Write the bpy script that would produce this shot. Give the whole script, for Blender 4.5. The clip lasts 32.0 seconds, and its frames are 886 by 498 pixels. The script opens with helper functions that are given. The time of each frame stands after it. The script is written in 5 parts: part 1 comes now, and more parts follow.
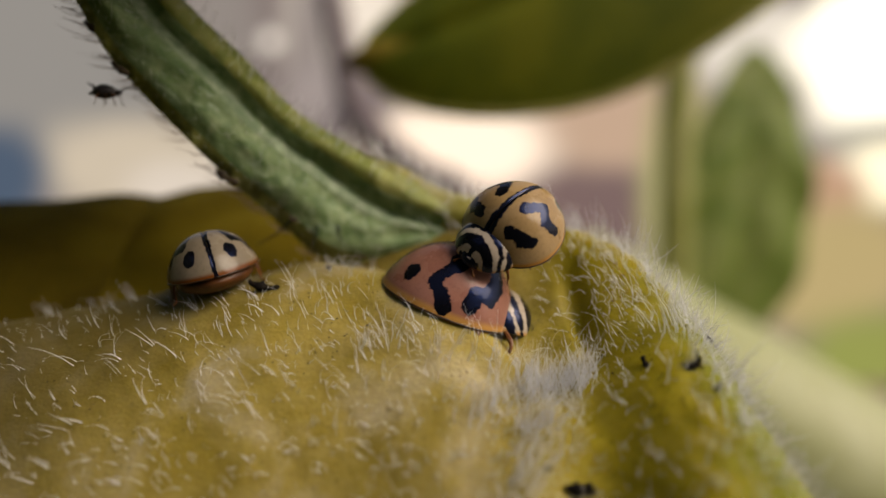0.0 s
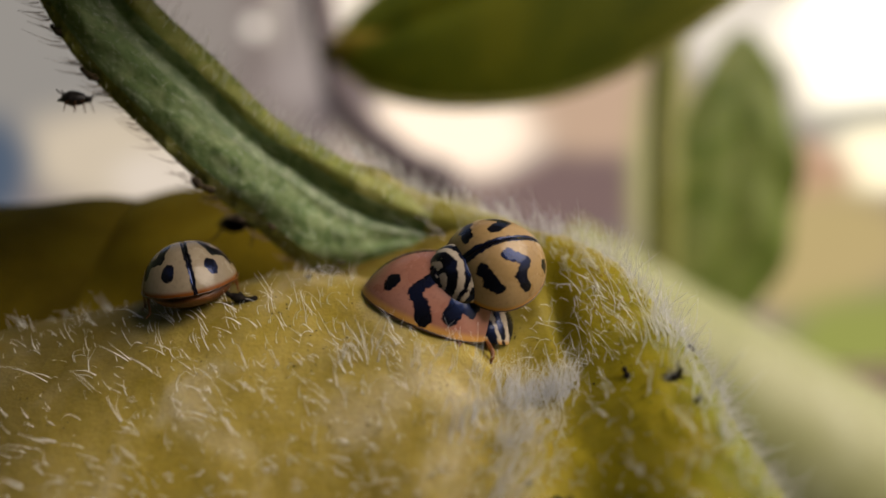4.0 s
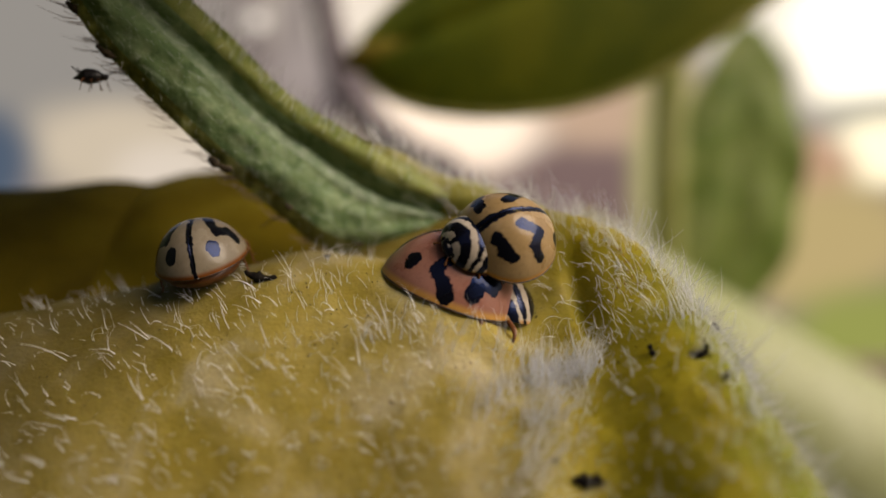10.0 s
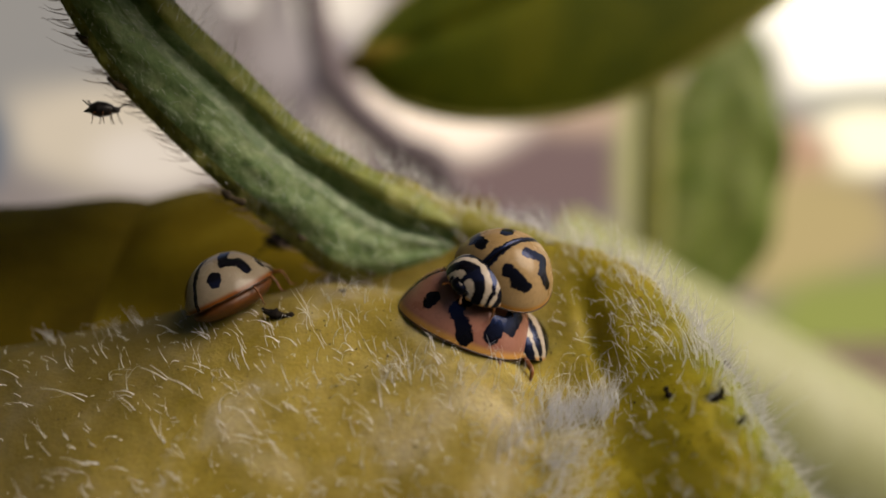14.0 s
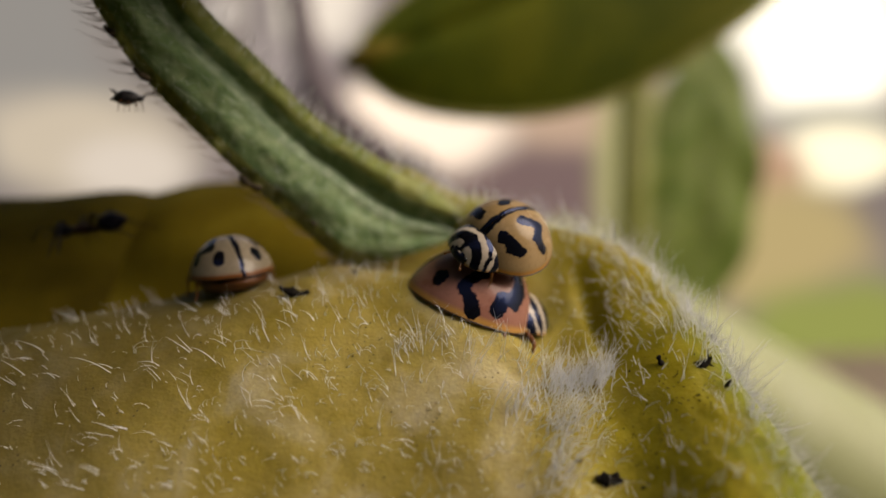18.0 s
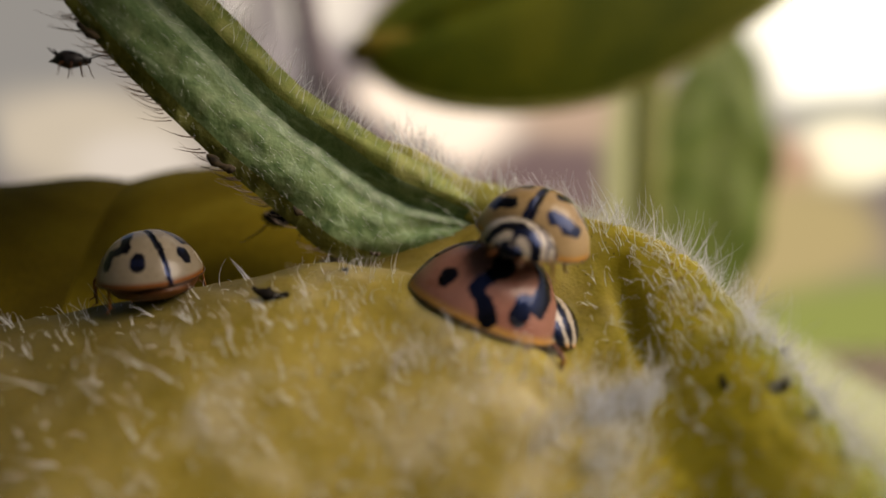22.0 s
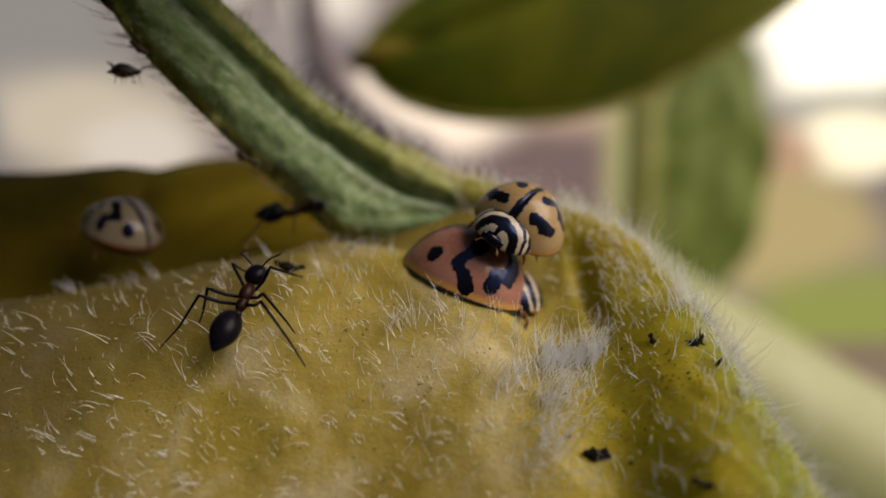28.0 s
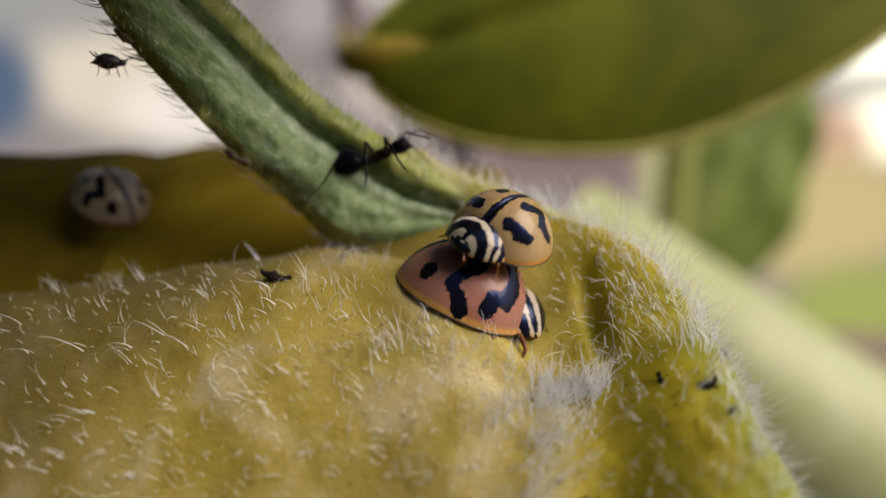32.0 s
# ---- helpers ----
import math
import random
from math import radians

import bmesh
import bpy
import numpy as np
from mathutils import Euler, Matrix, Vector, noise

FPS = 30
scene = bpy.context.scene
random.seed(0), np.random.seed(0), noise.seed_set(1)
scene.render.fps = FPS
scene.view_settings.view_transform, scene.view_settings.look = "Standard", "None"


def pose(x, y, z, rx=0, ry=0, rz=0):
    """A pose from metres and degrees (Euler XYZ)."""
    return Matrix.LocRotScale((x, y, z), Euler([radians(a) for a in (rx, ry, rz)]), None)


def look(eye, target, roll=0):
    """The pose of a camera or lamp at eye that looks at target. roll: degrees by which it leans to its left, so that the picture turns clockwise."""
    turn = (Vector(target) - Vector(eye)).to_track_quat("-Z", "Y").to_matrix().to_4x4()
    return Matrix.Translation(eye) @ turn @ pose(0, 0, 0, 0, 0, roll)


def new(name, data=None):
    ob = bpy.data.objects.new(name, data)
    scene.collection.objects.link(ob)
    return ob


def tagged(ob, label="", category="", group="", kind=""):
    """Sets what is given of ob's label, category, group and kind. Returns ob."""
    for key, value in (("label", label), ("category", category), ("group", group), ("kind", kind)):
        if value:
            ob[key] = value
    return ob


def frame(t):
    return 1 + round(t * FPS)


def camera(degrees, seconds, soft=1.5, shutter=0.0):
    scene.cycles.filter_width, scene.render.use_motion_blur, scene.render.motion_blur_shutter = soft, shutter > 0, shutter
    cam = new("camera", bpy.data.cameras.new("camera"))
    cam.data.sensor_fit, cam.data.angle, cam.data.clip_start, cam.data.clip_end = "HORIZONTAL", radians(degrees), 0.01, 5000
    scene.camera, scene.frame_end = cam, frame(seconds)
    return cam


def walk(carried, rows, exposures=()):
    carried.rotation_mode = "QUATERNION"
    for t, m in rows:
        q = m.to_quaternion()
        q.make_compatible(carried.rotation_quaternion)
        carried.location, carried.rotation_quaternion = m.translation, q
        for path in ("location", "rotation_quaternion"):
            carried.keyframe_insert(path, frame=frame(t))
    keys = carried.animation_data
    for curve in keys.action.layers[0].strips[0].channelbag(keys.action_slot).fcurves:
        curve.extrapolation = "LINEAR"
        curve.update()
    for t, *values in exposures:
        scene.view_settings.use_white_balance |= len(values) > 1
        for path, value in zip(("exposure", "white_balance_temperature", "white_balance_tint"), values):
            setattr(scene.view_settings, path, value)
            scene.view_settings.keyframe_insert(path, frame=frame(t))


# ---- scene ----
# Lengths in CM below are centimetres from the first eye; W() lays them into the world in metres.
EYE = 0.30
PATH = [
    (0.0, 0.000, 0.000, 0.000, -0.00, -8.00, 0.00),
    (0.5, 0.037, 0.011, 0.037, 0.70, -8.55, -0.68),
    (1.0, 0.087, 0.031, 0.090, 0.17, -8.60, -1.81),
    (1.5, 0.100, 0.056, 0.121, -0.70, -9.08, -1.22),
    (2.0, 0.090, 0.064, 0.120, -0.99, -9.37, -0.86),
    (2.5, 0.013, 0.038, 0.052, -1.56, -9.67, -0.04),
    (4.5, 0.043, 0.044, 0.080, -0.78, -9.22, -0.61),
    (5.0, 0.045, 0.053, 0.081, -0.78, -9.31, -0.70),
    (5.5, 0.040, 0.053, 0.087, -1.55, -9.28, -0.97),
    (6.0, 0.030, 0.046, 0.077, -2.03, -9.21, -0.64),
    (6.5, 0.058, 0.066, 0.098, -1.21, -9.40, -0.91),
    (7.0, 0.059, 0.092, 0.104, -1.38, -8.98, -1.06),
    (7.5, 0.036, 0.096, 0.095, -1.59, -9.14, -0.92),
    (8.0, -0.028, -0.060, -0.015, -2.05, -9.27, -0.23),
    (8.5, -0.050, -0.105, -0.017, -1.22, -9.49, -0.15),
    (9.0, -0.011, 0.022, 0.015, 0.20, -9.16, -0.57),
    (9.5, 0.015, 0.105, 0.054, 0.05, -9.11, -0.84),
    (10.0, -0.032, 0.053, 0.019, -0.78, -9.89, -0.47),
    (10.5, -0.022, 0.103, 0.089, -1.22, -10.41, -0.91),
    (11.0, -0.033, 0.071, 0.129, -2.32, -11.27, 0.07),
    (11.5, -0.199, -0.083, 0.161, -2.41, -10.11, -0.61),
    (12.0, -0.133, 0.264, 0.109, -2.69, -10.94, 0.10),
    (12.5, -0.123, 0.409, 0.112, -2.21, -10.85, -0.09),
    (13.0, -0.121, 0.233, 0.125, -1.91, -11.08, -0.16),
    (13.5, -0.129, 0.015, 0.218, -2.29, -11.35, 0.19),
    (14.0, -0.150, 0.073, 0.206, -2.38, -11.31, -0.09),
    (14.5, -0.167, 0.184, 0.160, -2.78, -11.20, -0.48),
    (16.5, -0.183, 0.265, 0.093, -3.46, -10.98, 0.18),
    (17.0, -0.190, 0.328, 0.074, -3.56, -10.48, 0.02),
    (17.5, -0.220, 0.074, 0.152, -4.16, -10.84, 0.72),
    (18.0, -0.259, -0.087, 0.120, -4.25, -10.09, 0.46),
    (18.5, -0.276, -0.075, 0.127, -4.32, -9.92, 0.59),
    (19.0, -0.280, -0.154, 0.140, -3.76, -10.34, 0.66),
    (19.5, -0.275, -0.167, 0.110, -4.08, -10.77, 1.22),
    (20.0, -0.302, -0.122, 0.126, -4.11, -9.86, 0.54),
    (20.5, -0.260, -0.092, 0.103, -3.75, -10.57, 0.90),
    (21.0, -0.250, 0.050, 0.062, -3.37, -10.48, 0.75),
    (21.5, -0.269, 0.198, 0.013, -3.37, -9.97, 0.56),
    (22.0, -0.230, 0.311, 0.039, -3.49, -10.45, 0.40),
    (22.5, -0.202, 0.286, 0.068, -4.48, -11.20, 1.04),
    (23.0, -0.230, 0.287, 0.096, -4.25, -10.78, 0.28),
    (23.5, -0.251, 0.182, 0.100, -4.88, -11.12, 0.79),
    (24.0, -0.300, 0.038, 0.073, -4.62, -10.57, 0.58),
    (24.5, -0.288, 0.003, 0.039, -4.74, -11.19, 0.91),
    (25.0, -0.309, -0.003, 0.013, -4.42, -11.26, 0.61),
    (25.5, -0.276, 0.056, 0.042, -4.76, -10.84, 1.12),
    (27.5, -0.217, -0.094, 0.130, -4.01, -11.65, 0.94),
    (28.0, -0.212, -0.098, 0.096, -3.56, -11.70, 0.99),
    (28.5, -0.218, -0.148, 0.091, -3.27, -11.02, 0.70),
    (29.0, -0.203, -0.146, 0.088, -3.07, -11.28, 0.79),
    (29.5, -0.178, -0.250, 0.070, -2.37, -11.36, 1.24),
    (30.0, -0.190, -0.260, 0.144, -1.93, -12.43, 2.16),
    (30.5, -0.137, -0.152, 0.179, -2.18, -13.70, 2.66),
    (31.0, -0.108, -0.144, 0.270, -1.89, -14.24, 2.83),
    (31.5, -0.073, 0.093, 0.227, -1.00, -14.98, 3.07),
    (32.0, -0.084, 0.095, 0.219, -0.66, -14.53, 2.56),
]
cam = camera(73.0, 32.0, soft=1.5)
cam.data.dof.use_dof = True
cam.data.dof.focus_distance = 0.0206
cam.data.dof.aperture_fstop = 19.5
walk(cam, [(t, pose(x / 100, y / 100, EYE + z / 100, 0, 0, yaw) @ pose(0, 0, 0, 90 + pitch) @ pose(0, 0, 0, 0, 0, roll))
           for t, x, y, z, yaw, pitch, roll in PATH], exposures=[(0.0, -0.14, 7350, 15), (24.0, -0.14, 7350, 15), (28.0, -0.19, 7250, 15), (29.0, -0.14, 7150, 14), (30.0, 0.03, 7000, 14), (31.0, 0.12, 6900, 14), (32.0, 0.19, 6800, 14)])


def W(x, y, z):
    return Vector((x / 100, y / 100, EYE + z / 100))


# ---- light ----
SUN_ELEVATION, SUN_AZIMUTH = 42.0, 110.0     # azimuth: degrees from straight ahead towards the right
world = bpy.data.worlds.new("sky")
scene.world = world
world.use_nodes = True
wn, wl = world.node_tree.nodes, world.node_tree.links
sky = wn.new("ShaderNodeTexSky")
sky.sky_type, sky.sun_disc = "NISHITA", False
sky.sun_elevation, sky.sun_rotation = radians(SUN_ELEVATION), radians(SUN_AZIMUTH)
sky.dust_density = 2.0
wl.new(sky.outputs[0], wn["Background"].inputs[0])
wn["Background"].inputs[1].default_value = 0.128
sun = new("sun", bpy.data.lights.new("sun", "SUN"))
sun.data.energy, sun.data.angle, sun.data.color = 4.4, radians(48), (1.0, 0.94, 0.84)
sa, se = radians(SUN_AZIMUTH), radians(SUN_ELEVATION)
sun.matrix_world = look((math.sin(sa) * math.cos(se), math.cos(sa) * math.cos(se), EYE + math.sin(se)), (0, 0, EYE))


# ---- materials ----
def material(name, rough=0.6, metal=0.0, spec=0.5):
    m = bpy.data.materials.new(name)
    m.use_nodes = True
    b = m.node_tree.nodes["Principled BSDF"]
    b.inputs["Roughness"].default_value, b.inputs["Metallic"].default_value = rough, metal
    b.inputs["Specular IOR Level"].default_value = spec
    return m, m.node_tree.nodes, m.node_tree.links, b


def coords(n, l):
    return n.new("ShaderNodeTexCoord").outputs["Object"]


def noise_at(n, l, vec, scale, detail=3.0, rough=0.55, dist=0.0):
    t = n.new("ShaderNodeTexNoise")
    l.new(vec, t.inputs["Vector"])
    t.inputs["Scale"].default_value, t.inputs["Detail"].default_value = scale, detail
    t.inputs["Roughness"].default_value, t.inputs["Distortion"].default_value = rough, dist
    return t.outputs["Fac"]


def ramp(n, l, fac, stops):
    r = n.new("ShaderNodeValToRGB")
    l.new(fac, r.inputs[0])
    e = r.color_ramp.elements
    while len(e) < len(stops):
        e.new(0.5)
    for el, (p, c) in zip(e, stops):
        el.position, el.color = p, (*c, 1)
    return r.outputs[0]


def mix(n, l, fac, a, b, mode="MIX"):
    x = n.new("ShaderNodeMix")
    x.data_type, x.blend_type = "RGBA", mode
    for sock, v in ((x.inputs[0], fac), (x.inputs[6], a), (x.inputs[7], b)):
        if isinstance(v, (int, float)):
            sock.default_value = v
        elif isinstance(v, tuple):
            sock.default_value = (*v, 1)
        else:
            l.new(v, sock)
    return x.outputs[2]


def scaled(n, l, fac, lo, hi, a=0.0, b=1.0):
    r = n.new("ShaderNodeMapRange")
    r.interpolation_type = "SMOOTHSTEP"
    l.new(fac, r.inputs[0])
    for i, v in enumerate((lo, hi, a, b)):
        r.inputs[i + 1].default_value = v
    return r.outputs[0]


def bump(n, l, b, height, strength, distance):
    k = n.new("ShaderNodeBump")
    k.inputs["Strength"].default_value, k.inputs["Distance"].default_value = strength, distance
    l.new(height, k.inputs["Height"])
    l.new(k.outputs[0], b.inputs["Normal"])


TONE = 0.70     # one measure for all plant colours


def leafy(name, dark, mid, light, scale, rough=0.55, glow=0.0, grain=9000.0, specks=None, spec=0.35, green=None, lumps=None, brown=None, streak=None):
    """Plant skin: three tones over broad patches, fine grain, and some light let through."""
    dark, mid, light = (tuple(TONE * c for c in tone) for tone in (dark, mid, light))
    m, n, l, b = material(name, rough, spec=spec)
    v = coords(n, l)
    broad = noise_at(n, l, v, scale, 4.0, 0.6, 0.6)
    col = ramp(n, l, broad, [(0.34, dark), (0.5, mid), (0.67, light)])
    fine = noise_at(n, l, v, grain, 2.0)
    col = mix(n, l, 0.2 if lumps else 0.35, col, ramp(n, l, fine, [(0.3, (0.3, 0.3, 0.3)), (0.7, (0.8, 0.8, 0.8))]), "OVERLAY")
    if green:
        sx = n.new("ShaderNodeSeparateXYZ")
        l.new(v, sx.inputs[0])
        wob = n.new("ShaderNodeMath")
        wob.operation = "MULTIPLY_ADD"
        l.new(noise_at(n, l, v, 220.0, 3.0), wob.inputs[0])
        wob.inputs[1].default_value = 0.006
        l.new(sx.outputs[0], wob.inputs[2])
        for lo, hi, tint, share in green:
            col = mix(n, l, scaled(n, l, wob.outputs[0], lo + 0.003, hi + 0.003, 0.0, share), col, tint)
    # tint that deepens along one direction: shade put into the base colour
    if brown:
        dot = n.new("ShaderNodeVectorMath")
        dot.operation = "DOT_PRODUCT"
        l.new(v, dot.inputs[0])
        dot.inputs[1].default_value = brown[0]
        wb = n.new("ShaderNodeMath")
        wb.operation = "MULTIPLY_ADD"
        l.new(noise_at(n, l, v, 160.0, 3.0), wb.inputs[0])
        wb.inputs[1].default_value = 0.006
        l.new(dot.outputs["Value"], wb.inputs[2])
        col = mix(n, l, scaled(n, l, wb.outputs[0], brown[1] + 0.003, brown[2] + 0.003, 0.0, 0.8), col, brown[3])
    if streak:
        mp = n.new("ShaderNodeMapping")
        mp.inputs["Rotation"].default_value = (0, radians(streak[0]), 0)
        l.new(v, mp.inputs[0])
        sq = n.new("ShaderNodeVectorMath")
        sq.operation = "MULTIPLY"
        l.new(mp.outputs[0], sq.inputs[0])
        sq.inputs[1].default_value = (0.22, 1.0, 1.0)
        fl = noise_at(n, l, sq.outputs[0], streak[1], 4.0, 0.6, 0.8)
        col = mix(n, l, scaled(n, l, fl, 0.52, 0.70, 0.0, 0.75), col, streak[2])
    if specks:
        vo = n.new("ShaderNodeTexVoronoi")
        l.new(v, vo.inputs["Vector"])
        vo.inputs["Scale"].default_value = specks[0]
        keep = noise_at(n, l, v, specks[0] * 0.12, 2.0)
        small = scaled(n, l, vo.outputs["Distance"], 0.10, 0.16, 1.0, 0.0)
        some = scaled(n, l, keep, specks[1], specks[1] + 0.05)
        both = n.new("ShaderNodeMath")
        both.operation = "MULTIPLY"
        l.new(small, both.inputs[0])
        l.new(some, both.inputs[1])
        col = mix(n, l, both.outputs[0], col, (0.035, 0.028, 0.012))
    l.new(col, b.inputs["Base Color"])
    if lumps:
        lump = n.new("ShaderNodeMath")
        lump.operation = "MULTIPLY_ADD"
        l.new(noise_at(n, l, v, lumps, 3.0), lump.inputs[0])
        lump.inputs[1].default_value = 2.5
        l.new(fine, lump.inputs[2])
        bump(n, l, b, lump.outputs[0], 0.3, 0.00007)
    else:
        bump(n, l, b, fine, 0.35, 0.00006)
    if glow:
        t = n.new("ShaderNodeBsdfTranslucent")
        l.new(col, t.inputs["Color"])
        s = n.new("ShaderNodeMixShader")
        s.inputs[0].default_value = glow
        l.new(b.outputs[0], s.inputs[1])
        l.new(t.outputs[0], s.inputs[2])
        l.new(s.outputs[0], n["Material Output"].inputs["Surface"])
    return m


def marked(name, ground, warm, edge, rough=0.3):
    """Beetle shell: ground colour with cloudy tones, black marks with the sky's blue reflection tinted in where the
    stored distance to a mark is below zero, an amber edge.
    """
    m, n, l, b = material(name, rough, spec=0.25)
    v = coords(n, l)
    at = n.new("ShaderNodeAttribute")
    at.attribute_name = "mark"
    wob = noise_at(n, l, v, 5200.0, 3.0)
    sm = n.new("ShaderNodeMath")
    sm.operation = "MULTIPLY_ADD"
    l.new(wob, sm.inputs[0])
    sm.inputs[1].default_value, sm.inputs[2].default_value = 0.20, -0.10
    ad = n.new("ShaderNodeMath")
    l.new(at.outputs["Fac"], ad.inputs[0])
    l.new(sm.outputs[0], ad.inputs[1])
    black = scaled(n, l, ad.outputs[0], -0.018, 0.018, 1.0, 0.0)
    ed = n.new("ShaderNodeAttribute")
    ed.attribute_name = "edge"
    tone = noise_at(n, l, v, 700.0, 4.0)
    col = mix(n, l, scaled(n, l, tone, 0.35, 0.65), ground, warm)
    spots = noise_at(n, l, v, 7500.0, 2.0)
    col = mix(n, l, scaled(n, l, spots, 0.50, 0.72, 0.0, 0.22), col, tuple(0.55 * c for c in ground))
    col = mix(n, l, ed.outputs["Fac"], col, edge)
    col = mix(n, l, black, col, (0.0035, 0.0035, 0.005))
    l.new(col, b.inputs["Base Color"])
    # blue of the reflected sky, put into the marks' specular tint
    l.new(mix(n, l, black, (1.0, 1.0, 1.0), (0.10, 0.26, 1.0)), b.inputs["Specular Tint"])
    l.new(scaled(n, l, black, 0.0, 1.0, 0.16, 0.26), b.inputs["Specular IOR Level"])
    l.new(scaled(n, l, tone, 0.3, 0.7, rough, rough + 0.10), b.inputs["Roughness"])
    b.inputs["Coat Weight"].default_value, b.inputs["Coat Roughness"].default_value = 0.18, 0.06
    bump(n, l, b, spots, 0.18, 0.00004)
    return m


def plain(name, a, c, scale, rough, spec=0.4, strength=0.2):
    m, n, l, b = material(name, rough, spec=spec)
    v = coords(n, l)
    f = noise_at(n, l, v, scale, 4.0)
    l.new(ramp(n, l, f, [(0.35, a), (0.65, c)]), b.inputs["Base Color"])
    bump(n, l, b, f, strength, 0.00004)
    return m


# brown: the shade at the left and back, painted into the skin's colour
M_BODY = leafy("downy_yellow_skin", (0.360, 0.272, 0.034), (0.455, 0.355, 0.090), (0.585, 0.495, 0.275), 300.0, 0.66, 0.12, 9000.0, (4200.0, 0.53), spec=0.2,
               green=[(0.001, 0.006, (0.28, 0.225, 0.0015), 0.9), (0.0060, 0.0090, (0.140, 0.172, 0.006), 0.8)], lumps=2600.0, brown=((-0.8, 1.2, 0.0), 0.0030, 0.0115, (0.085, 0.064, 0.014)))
skin = M_BODY.node_tree.nodes["Principled BSDF"]
skin.inputs["Subsurface Weight"].default_value = 0.35
skin.inputs["Subsurface Radius"].default_value = (1.0, 0.75, 0.2)
skin.inputs["Subsurface Scale"].default_value = 0.0007
M_GREEN = leafy("downy_green_blade", (0.130, 0.222, 0.080), (0.235, 0.345, 0.142), (0.365, 0.470, 0.235), 1300.0, 0.6, 0.15, 9000.0, None, 0.3, None, 3000.0, streak=(-42.0, 2600.0, (0.36, 0.47, 0.30)))
M_VEIN = leafy("pale_midrib", (0.19, 0.29, 0.15), (0.30, 0.40, 0.235), (0.43, 0.51, 0.35), 1800.0, 0.6, 0.1, 9000.0, None, 0.3, None, 3000.0, streak=(-42.0, 2600.0, (0.38, 0.48, 0.30)))
M_LEAFEDGE = leafy("yellow_brown_edge", (0.21, 0.215, 0.05), (0.33, 0.35, 0.09), (0.45, 0.46, 0.15), 1800.0, 0.6, 0.1, 9000.0, None, 0.3, None, 3000.0)
M_MARGIN = leafy("grey_green_margin", (0.20, 0.25, 0.05), (0.32, 0.36, 0.09), (0.45, 0.46, 0.15), 1100.0, 0.65, 0.1, 9000.0, None, 0.3, None, 3000.0)
M_TWIG = plain("dark_mauve_twig", (0.10, 0.08, 0.09), (0.18, 0.145, 0.15), 300.0, 0.8)
M_CLUMP = plain("brown_bud_scale", (0.015, 0.010, 0.006), (0.065, 0.045, 0.022), 5000.0, 0.8)
M_RIM = leafy("yellow_green_margin", (0.30, 0.30, 0.04), (0.45, 0.42, 0.08), (0.55, 0.50, 0.14), 500.0, 0.55, 0.12, 14000.0)
# back leaf colour in two copies: left carries its shade, right its light
M_BACK_SHADED = leafy("olive_leaf_shaded", (0.098, 0.068, 0.004), (0.150, 0.105, 0.007), (0.208, 0.150, 0.012), 120.0, 0.8, 0.05, 6000.0, spec=0.08)
M_BACK_LIT = leafy("golden_olive_lit", (0.198, 0.136, 0.008), (0.282, 0.202, 0.014), (0.372, 0.280, 0.028), 120.0, 0.8, 0.08, 6000.0, spec=0.08)
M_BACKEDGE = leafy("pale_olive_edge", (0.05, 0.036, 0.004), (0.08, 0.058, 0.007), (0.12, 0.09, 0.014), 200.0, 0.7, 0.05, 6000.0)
M_STALK = leafy("golden_leaf_stalk", (0.27, 0.20, 0.015), (0.36, 0.27, 0.02), (0.44, 0.34, 0.04), 200.0, 0.6, 0.3, 6000.0)
M_OVER = leafy("dark_green_leaf", (0.100, 0.130, 0.007), (0.150, 0.180, 0.010), (0.23, 0.24, 0.015), 90.0, 0.6, 0.30, 5000.0, spec=0.12)
M_FAR = leafy("mid_green_leaf", (0.26, 0.38, 0.06), (0.36, 0.47, 0.10), (0.56, 0.62, 0.22), 55.0, 0.5, 0.6, 3000.0)
M_PALE = leafy("pale_green_stem", (0.36, 0.39, 0.15), (0.44, 0.46, 0.21), (0.51, 0.53, 0.29), 60.0, 0.5, 0.1, 3000.0)
M_UPRIGHT = leafy("yellow_green_stem", (0.46, 0.48, 0.12), (0.58, 0.59, 0.20), (0.68, 0.68, 0.30), 40.0, 0.5, 0.45, 2000.0)
M_BLOCKER = leafy("blocker_foliage", (0.012, 0.020, 0.006), (0.03, 0.045, 0.012), (0.06, 0.08, 0.02), 30.0, 0.8, 0.0, 300.0)
M_RIMLINE = plain("dark_shell_rim", (0.012, 0.006, 0.003), (0.05, 0.020, 0.006), 4000.0, 0.35)
M_SOIL = leafy("dry_soil", (0.16, 0.12, 0.09), (0.26, 0.20, 0.15), (0.34, 0.28, 0.22), 12.0, 0.9, 0.0, 400.0)
M_FEMALE = marked("salmon_shell", (0.235, 0.100, 0.072), (0.275, 0.126, 0.091), (0.46, 0.24, 0.06), 0.24)
M_MALE = marked("tan_shell", (0.27, 0.175, 0.077), (0.32, 0.215, 0.105), (0.45, 0.20, 0.03), 0.24)
M_THIRD = marked("cream_shell", (0.158, 0.128, 0.089), (0.195, 0.161, 0.118), (0.12, 0.036, 0.006), 0.20)
M_WHITE = marked("ivory_shell", (0.34, 0.282, 0.220), (0.41, 0.35, 0.282), (0.45, 0.24, 0.08), 0.22)
M_LEG = plain("amber_leg", (0.075, 0.024, 0.005), (0.17, 0.056, 0.011), 3000.0, 0.35)
M_BELLY = plain("amber_belly", (0.055, 0.018, 0.004), (0.115, 0.038, 0.009), 1500.0, 0.45)
M_EYE = plain("black_eye", (0.004, 0.004, 0.005), (0.012, 0.010, 0.010), 4000.0, 0.15)
